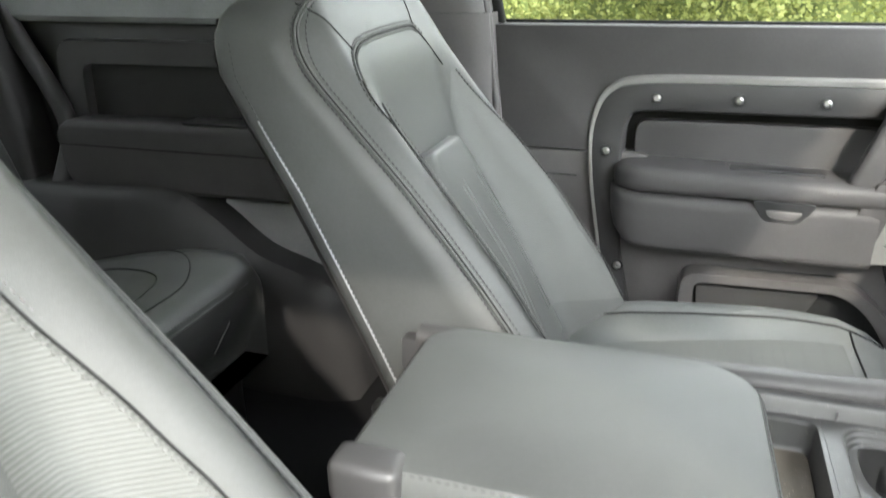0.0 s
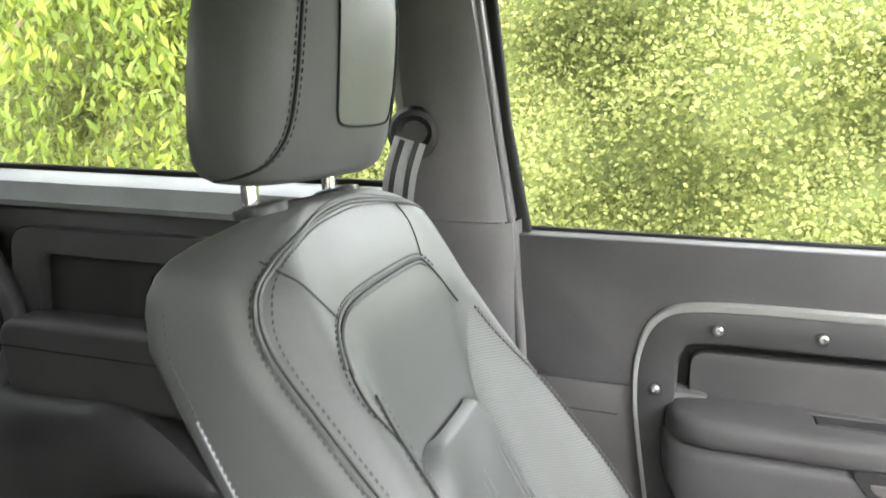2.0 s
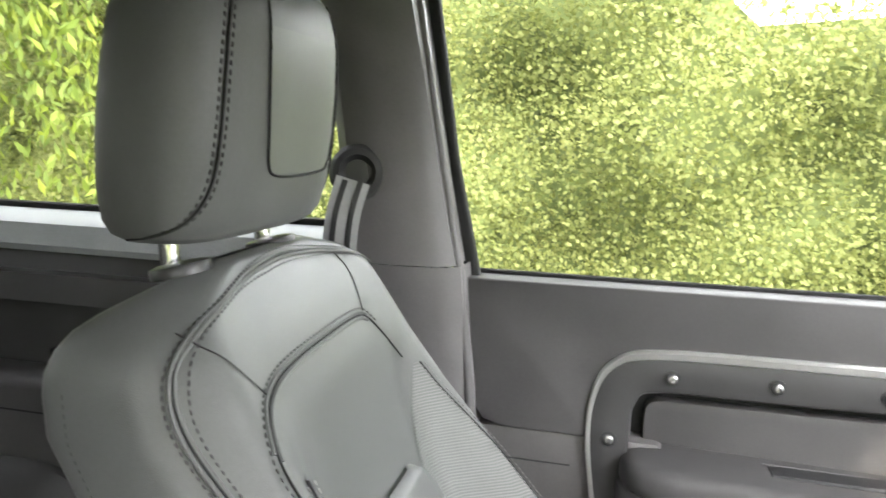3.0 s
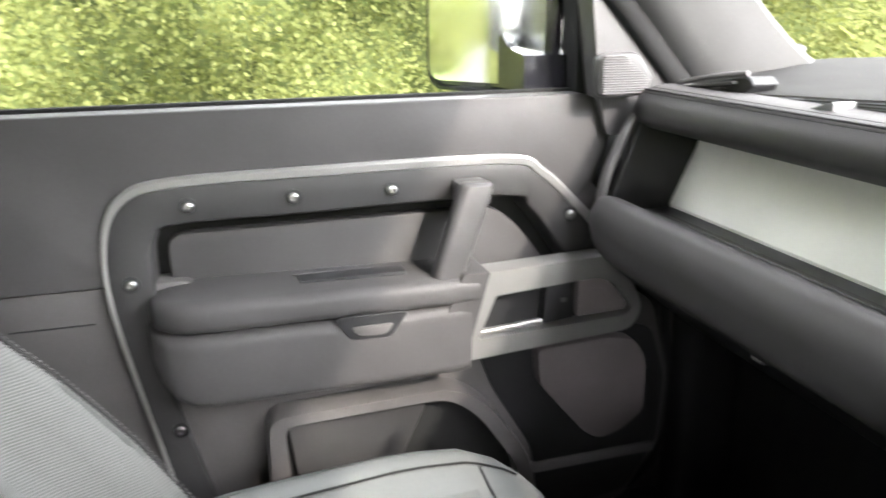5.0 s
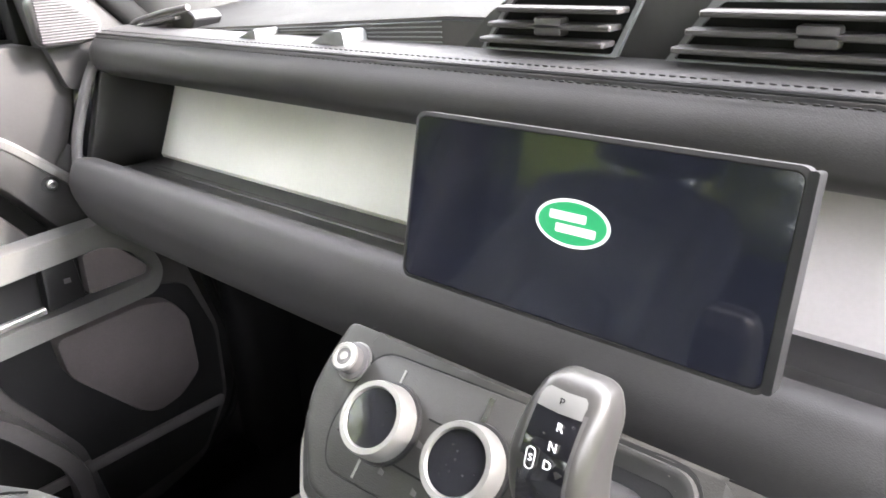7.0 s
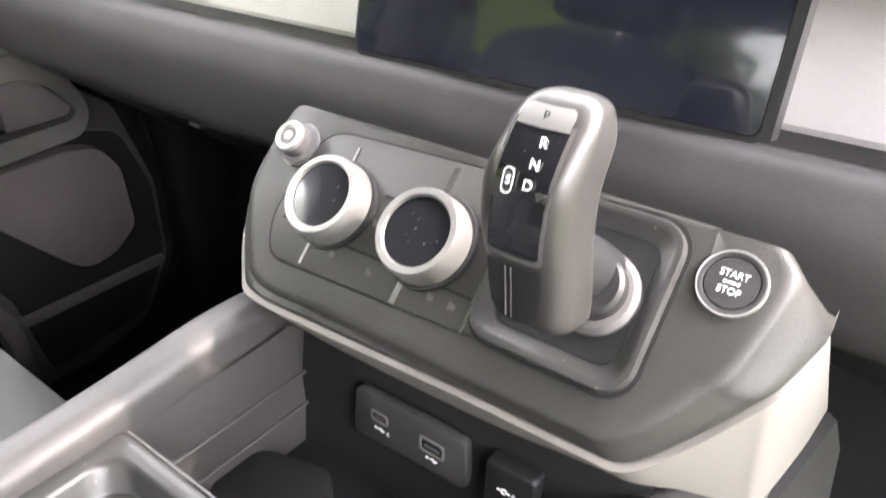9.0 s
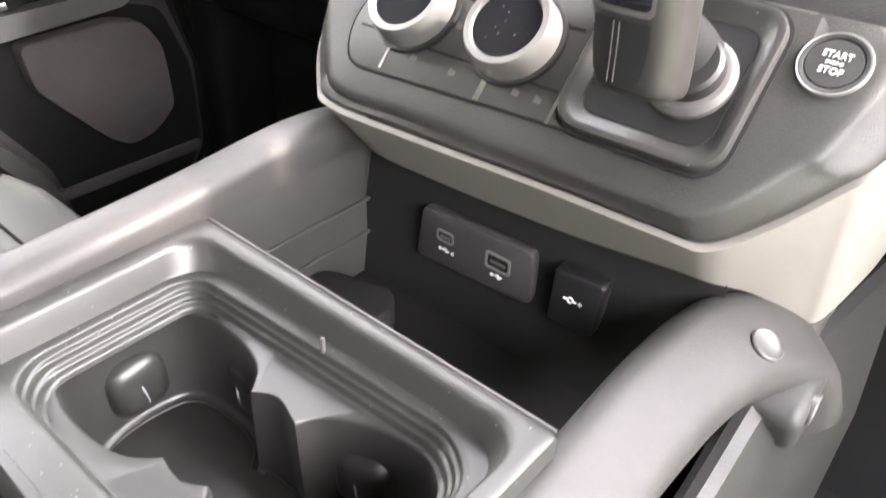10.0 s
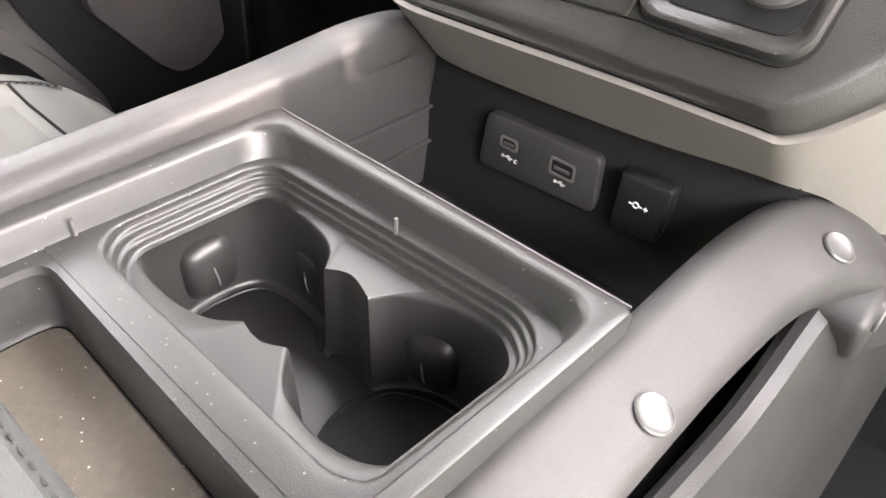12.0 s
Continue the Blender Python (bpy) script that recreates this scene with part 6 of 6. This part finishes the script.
def rear_seat(yc, label):
    s = thing("rear_seat", label, "seat", (-0.65, yc, 0.60), group="rear seats")
    half = 0.262
    rings = []
    for x, z, k in ((-0.86, 0.915, 1.0), (-0.75, 0.935, 1.0), (-0.62, 0.968, 1.0), (-0.50, 0.992, 1.0), (-0.43, 0.998, 0.985), (-0.38, 0.998, 0.94), (-0.352, 0.990, 0.86), (-0.341, 0.976, 0.82), (-0.350, 0.93, 0.82), (-0.39, 0.86, 0.82)):
        ring = [Vector((x, yc + v * half * k, z + 0.018 * max(0, (abs(v) - 0.45) / 0.35) - 0.05 * max(0, (abs(v) - 0.82) / 0.18) ** 2)) for v in np.linspace(-1, 1, 21)]
        ring += [Vector((x, yc + half * k * 0.97, 0.82)), Vector((x, yc - half * k * 0.97, 0.82))]
        rings.append(ring)
    put(part("cushion", loft(rings), M_LEATHER_DIM, None, "dark leather rear cushion", 60), s)
    top = lambda x, y: float(np.interp(x, (-0.86, -0.75, -0.62, -0.50, -0.43, -0.38, -0.352, -0.341), (0.915, 0.935, 0.968, 0.992, 0.998, 0.998, 0.990, 0.976))) + 0.018 * max(0, (min(abs(y - yc) / half, 0.8) - 0.45) / 0.35) + 0.0012
    for line in ([(-0.78, 0.16), (-0.62, 0.165), (-0.50, 0.13), (-0.465, 0.06), (-0.462, 0.0), (-0.465, -0.06), (-0.50, -0.13), (-0.62, -0.165), (-0.78, -0.16)], [(-0.70, 0.225), (-0.56, 0.222), (-0.47, 0.185), (-0.420, 0.10), (-0.415, 0.0), (-0.420, -0.10), (-0.47, -0.185), (-0.56, -0.222), (-0.70, -0.225)]):
        run = [Vector((p.x, p.y, top(p.x, p.y))) for p in curve([(a, yc + b, 0) for a, b in line], 8)]
        put(part("seam", tube(run, 0.0010, 6), M_RUBBER), s)
    edge = [Vector((-0.3435 - 0.10 * max(0, abs(v) - 0.78) ** 1.2, yc + v * half * 0.84, 0.9835)) for v in np.linspace(-0.98, 0.98, 40)]
    put(part("front_piping", tube(edge, 0.0022, 6), M_LEATHER), s)
    put(part("stitching", stitch_run([p + Vector((-0.006, 0, 0.007)) for p in edge]), M_THREAD), s)
    for b in (-0.1, 0.12):
        put(part("seam", tube([(-0.3465, yc + b, 0.975), (-0.352, yc + b, 0.93), (-0.392, yc + b, 0.86)], 0.0014, 6), M_THREAD), s)
    put(part("base", box(-0.85, -0.40, yc - 0.22, yc + 0.22, 0.60, 0.84, 0.03), M_BLACK), s)
    rings = []
    for z, xf, xr, k in ((0.90, -0.83, -0.98, 0.97), (1.0, -0.865, -1.0, 1.0), (1.15, -0.92, -1.04, 1.0), (1.30, -0.975, -1.08, 0.97), (1.40, -1.015, -1.10, 0.92), (1.44, -1.045, -1.10, 0.8)):
        ring = [Vector((xf + 0.03 * max(0, (abs(v) - 0.4) / 0.4) - 0.05 * max(0, (abs(v) - 0.82) / 0.18) ** 2, yc + v * half * k, z)) for v in np.linspace(-1, 1, 21)]
        ring += [Vector((xr, yc + half * k * 0.95, z)), Vector((xr, yc - half * k * 0.95, z))]
        rings.append(ring)
    put(part("backrest", loft(rings), M_LEATHER_DIM, None, "dark leather rear backrest", 60), s)
    put(part("belt_buckle", box(-0.835, -0.80, yc + 0.03, yc + 0.075, 0.95, 1.02, 0.006), M_BLACK), s)
    put(part("anchor_tag", box(-0.862, -0.846, yc + 0.208, yc + 0.226, 0.972, 0.992, 0.003), M_CHROME), s)
    return s


rear_seat(0.275, "dark leather rear seat with stitched seams")
rear_seat(-0.275, "driver-side rear seat, its leather colour darkened as shade")


# dark tint added to the unseen rear windows to cut light from behind
M_GLASS_DARK = glass("light cutting glass", (0.22, 0.23, 0.22))


def far_cabin():
    """Plain walls that close the car behind the seats and on the driver's side."""
    w = part("wall_rear", box(-1.62, -1.55, -0.85, 0.88, 0.56, 1.46, 0.02), M_PLASTIC)
    tagged(w, "dark trimmed tailgate behind the rear seats", "wall", kind="structure")
    w = part("wall_driver_rear", box(-1.6, -0.12, -0.87, -0.80, 0.56, 1.44, 0.02), M_PLASTIC)
    tagged(w, "dark rear side trim on the driver side", "wall", kind="structure")
    w = part("pillar_driver", prism([(-0.17, 0.56), (-0.19, 1.86), (-0.07, 1.86), (0.0, 1.4), (0.02, 0.56)], "y", -0.86, -0.77, 0.01), M_PLASTIC_GREY)
    tagged(w, "grey pillar cover on the driver side", "pillar", kind="structure")
    for nm, b in (("window_driver_rear", (-1.5, -0.16, -0.846, -0.842, 1.43, 1.88)), ("window_tailgate", (-1.590, -1.586, -0.72, 0.78, 1.45, 1.90))):
        g = part(nm, box(*b, 0, 1), M_GLASS_DARK)
        tagged(g, "unseen driver-side rear window, darkened to hold back light" if "driver" in nm else "unseen tailgate window, darkened to hold back light", "window", kind="structure")
    s = part("door_sill", box(-0.05, 1.15, -0.90, -0.78, 0.50, 0.66, 0.02), M_PLASTIC)
    tagged(s, "dark door sill below the open driver door", "sill", kind="structure")


far_cabin()


# ---- outside ----
def leaf_material(name, dark, light, rough=0.75):
    m = bpy.data.materials.new(name)
    m.use_nodes = True
    n, l = m.node_tree.nodes, m.node_tree.links
    b = n["Principled BSDF"]
    g = n.new("ShaderNodeNewGeometry")
    r = n.new("ShaderNodeValToRGB")
    r.color_ramp.elements[0].color, r.color_ramp.elements[1].color = (*dark, 1), (*light, 1)
    mid = r.color_ramp.elements.new(0.55)
    mid.color = (*((a + 2 * c) / 3 for a, c in zip(light, dark)), 1)
    # patches of paler and deeper growth under the leaf-to-leaf variation
    co = n.new("ShaderNodeTexCoord")
    patch = n.new("ShaderNodeTexNoise")
    patch.inputs["Scale"].default_value, patch.inputs["Detail"].default_value = 2.6, 4.0
    l.new(co.outputs["Object"], patch.inputs["Vector"])
    swing = n.new("ShaderNodeMapRange")
    swing.inputs["From Min"].default_value, swing.inputs["From Max"].default_value = 0.35, 0.65
    swing.inputs["To Min"].default_value, swing.inputs["To Max"].default_value = -0.14, 0.26
    l.new(patch.outputs["Fac"], swing.inputs["Value"])
    tone = n.new("ShaderNodeMath")
    tone.operation, tone.inputs[1].default_value = "MULTIPLY_ADD", 0.8
    l.new(g.outputs["Random Per Island"], tone.inputs[0])
    l.new(swing.outputs[0], tone.inputs[2])
    l.new(tone.outputs[0], r.inputs[0])
    l.new(r.outputs[0], b.inputs["Base Color"])
    b.inputs["Roughness"].default_value = rough
    tr = n.new("ShaderNodeBsdfTranslucent")
    l.new(r.outputs[0], tr.inputs["Color"])
    mix = n.new("ShaderNodeMixShader")
    mix.inputs[0].default_value = 0.58
    l.new(b.outputs[0], mix.inputs[1])
    l.new(tr.outputs[0], mix.inputs[2])
    l.new(mix.outputs[0], n["Material Output"].inputs["Surface"])
    return m


M_HEDGE = leaf_material("hedge leaves", (0.130, 0.148, 0.040), (0.215, 0.226, 0.072))
M_WILLOW = leaf_material("yellow green leaves", (0.070, 0.105, 0.012), (0.20, 0.235, 0.026))
M_TWIG = material("bark", (0.12, 0.085, 0.055), 0.85, grain=0.8, grain_size=120, relief="noise", blotch=0.3)
# the hedge's inner shade, put into a dark backing colour
M_HEDGE_SHADE = material("hedge shade backing", (0.065, 0.080, 0.024), 0.95, grain=1.0, grain_size=40, relief="noise", blotch=0.4)
M_GRASS = material("rough grass", (0.09, 0.12, 0.035), 0.95, grain=1.0, grain_size=60, relief="noise", blotch=0.35)
M_ROAD = material("worn asphalt", (0.055, 0.053, 0.05), 0.9, grain=0.8, grain_size=180, relief="noise", blotch=0.25)


def leaves(name, places, normals, size, mat, stretch=1.6, parent=None, droop=0.0):
    """Many folded leaves as one mesh; places and normals are arrays."""
    k = len(places)
    rng = np.random.default_rng(5)
    a = rng.normal(size=(k, 3))
    a[:, 2] -= droop
    a /= np.linalg.norm(a, axis=1)[:, None]
    nn = normals + rng.normal(size=(k, 3)) * 0.55
    b = np.cross(a, nn)
    b /= np.maximum(np.linalg.norm(b, axis=1), 1e-6)[:, None]
    c = np.cross(b, a)
    s = size * rng.uniform(0.6, 1.35, size=(k, 1))
    tip, side = a * s * stretch, b * s * 0.5
    fold = c * s * 0.12
    v = np.empty((k, 4, 3))
    v[:, 0], v[:, 1], v[:, 2], v[:, 3] = places, places + tip * 0.5 + side + fold, places + tip, places + tip * 0.5 - side + fold
    idx = np.arange(k)[:, None] * 4
    f = np.concatenate([idx + [0, 1, 2], idx + [0, 2, 3]], axis=1).reshape(-1, 3)
    me = bpy.data.meshes.new(name)
    me.vertices.add(k * 4)
    me.vertices.foreach_set("co", v.reshape(-1))
    me.loops.add(len(f) * 3)
    me.loops.foreach_set("vertex_index", f.reshape(-1).astype(np.int32))
    me.polygons.add(len(f))
    me.polygons.foreach_set("loop_start", np.arange(0, len(f) * 3, 3, dtype=np.int32))
    me.polygons.foreach_set("loop_total", np.full(len(f), 3, dtype=np.int32))
    me.update(calc_edges=True)
    me.materials.append(mat)
    ob = new(name, me)
    ob.parent = parent
    return ob


def outside():
    g = part("ground", box(-60, 60, -60, 60, -0.5, 0.0, 0, 1), M_GRASS)
    tagged(g, "rough green grass verge beside the lane", "ground", kind="structure")
    r = part("road", box(-60, 60, -2.6, 1.5, 0.0, 0.02, 0.005, 1), M_ROAD)
    tagged(r, "narrow worn asphalt lane under the car", "road", kind="structure")
    rng = np.random.default_rng(11)
    # hedge beyond the passenger side: a bumpy face of leaves over a sheet coloured as inner shade
    def face(x, z):
        return 3.1 + 0.28 * np.sin(1.3 * x + 0.6) * np.sin(1.7 * z + 0.8 * x) + 0.16 * np.sin(4.1 * x + 2.0 * z) + 0.10 * np.sin(7.3 * z - 3.1 * x) + 0.12 * (z - 1.5)
    k = 400000
    x = rng.uniform(-5.5, 9.0, k)
    z = rng.uniform(0.0, 3.4, k)
    y = face(x, z) + np.abs(rng.normal(size=k)) * 0.16
    ragged = z < np.interp(x, (-0.2, 0.6), (3.1, 2.32)) + 0.16 * np.sin(2.1 * x) + 0.12 * np.sin(5.3 * x + 1) + 0.1 * np.sin(11 * x)
    gap = np.sin(5.1 * x + 1.7 * np.sin(3.3 * z)) * np.sin(6.3 * z + 1.3 * np.sin(4.1 * x)) + 0.6 * np.sin(13 * x + 2 * np.sin(9 * z)) * np.sin(15 * z - 5 * x)
    ragged &= rng.random(k) < np.interp(gap, (-0.9, -0.2, 0.4), (0.5, 0.85, 1.0))
    p = np.stack([x, y, z], 1)[ragged]
    nrm = np.tile(np.array([[0.0, -0.8, 0.6]]), (len(p), 1))
    h = leaves("hedge", p, nrm, 0.0205, M_HEDGE, 1.25)
    tagged(h, "dense sunlit green hedge along the lane", "hedge", kind="stuff")
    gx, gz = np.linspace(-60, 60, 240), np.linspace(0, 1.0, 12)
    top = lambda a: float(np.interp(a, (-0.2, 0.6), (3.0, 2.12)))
    core = part("hedge_shade_sheet", loft([[(a, face(a, c * top(a)) + 0.34 + 0.05 * abs(a) * (abs(a) > 8), c * top(a)) for a in gx] for c in gz], False), M_HEDGE_SHADE)
    tagged(core, "dark sheet behind the hedge leaves, coloured as inner shade", "hedge", kind="stuff")
    # thinner far growth along the lane, fore and aft
    k = 60000
    x = np.where(rng.random(k) < 0.5, rng.uniform(-40, -5.5, k), rng.uniform(9, 40, k))
    z = rng.uniform(0, 1, k) * np.interp(x, (-40, -12, -5.5, 9, 40), (4.6, 3.6, 3.2, 3.5, 6.0))
    y = 3.4 + 0.5 * np.sin(0.4 * x) + 0.4 * np.sin(1.1 * x + z) + np.abs(rng.normal(size=k)) * 0.3 + np.where(x < 0, -0.072 * (np.abs(x) - 5.5), 0.02 * np.abs(x))
    far = leaves("far_hedge", np.stack([x, y, z], 1), np.tile(np.array([[0.0, -0.8, 0.6]]), (k, 1)), 0.16, M_HEDGE, 1.4)
    tagged(far, "green hedge running on down the lane", "hedge", kind="stuff")
    # out-of-view hedge across the lane, made tall to hold back low sky light
    k = 90000
    x = rng.uniform(-45, 45, k)
    z = rng.uniform(0, 1, k) * (3.9 + 0.3 * np.sin(0.9 * x) + 0.2 * np.sin(2.3 * x + 1))
    y = -6.3 + 0.5 * np.sin(0.5 * x) - np.abs(rng.normal(size=k)) * 0.5
    far = leaves("sky_blocking_hedge", np.stack([x, y, z], 1), np.tile(np.array([[0.0, 0.8, 0.6]]), (k, 1)), 0.16, M_HEDGE, 1.4)
    tagged(far, "unseen hedge across the lane, raised to block low sky light", "hedge", kind="stuff")


def tree(at, height, spread, seed, label, n_leaf, size, mat, stretch, droop, low):
    """A tapered trunk with limbs and hanging sprays of leaves."""
    t = thing("tree", label, "tree", at, group="lane trees")
    rng = np.random.default_rng(seed)
    base = Vector(at)
    trunk = [base, base + Vector((0.05, 0.0, height * 0.3)), base + Vector((0.0, 0.05, height * 0.6)), base + Vector((0.1, 0.0, height * 0.85))]
    path = curve(trunk, 5)
    put(part("trunk", sweep(path, round_rect(0.26, 0.26, 0.12, 4), (0, 1, 0.01), [1 - 0.8 * i / (len(path) - 1) for i in range(len(path))]), M_TWIG), t)
    tips = []
    for k in range(16):
        h = height * rng.uniform(0.35, 0.85)
        a = rng.uniform(0, 2 * math.pi)
        r = spread * rng.uniform(0.55, 1.0)
        p0 = base + Vector((0, 0, h))
        p2 = base + Vector((r * math.cos(a), r * math.sin(a), h + rng.uniform(-0.1, 0.25) * height))
        p1 = p0.lerp(p2, 0.5) + Vector((0, 0, 0.15 * height))
        limb = curve([p0, p1, p2], 5)
        put(part("limb", sweep(limb, round_rect(0.07, 0.07, 0.03, 3), (0.1, 0.1, 1), [1 - 0.8 * i / (len(limb) - 1) for i in range(len(limb))]), M_TWIG), t)
        tips += limb[2:]
    P = []
    per = max(1, n_leaf // (len(tips) * 6))
    for tip in tips:
        for q in range(6):
            c = np.array(tip) + rng.normal(size=3) * (0.5, 0.5, 0.3)
            length = rng.uniform(0.3, 1.0) * low
            s = rng.random(per)
            P.append(np.stack([c[0] + rng.normal(size=per) * 0.09 + 0.1 * s, c[1] + rng.normal(size=per) * 0.09, c[2] - s * length], 1))
    P = np.concatenate(P)
    cr = leaves("crown", P, np.tile(np.array([[0.0, -0.7, 0.7]]), (len(P), 1)), size, mat, stretch, None, droop)
    put(cr, t)
    return t


outside()
tree((-2.6, 3.6, 0.0), 5.0, 1.9, 3, "yellow-green tree with hanging leafy sprays", 44000, 0.022, M_WILLOW, 3.2, 1.9, 1.0)
tree((5.5, 4.6, 0.0), 6.0, 2.4, 8, "tall leafy tree rising behind the hedge", 20000, 0.08, M_HEDGE, 1.5, 0.4, 0.8)
tree((-14.0, 6.5, 0.0), 8.0, 3.2, 9, "tall leafy tree far down the lane", 14000, 0.14, M_HEDGE, 1.5, 0.4, 0.8)
tree((14.0, 6.0, 0.0), 8.0, 3.2, 12, "tall leafy tree ahead along the lane", 14000, 0.14, M_HEDGE, 1.5, 0.4, 0.8)
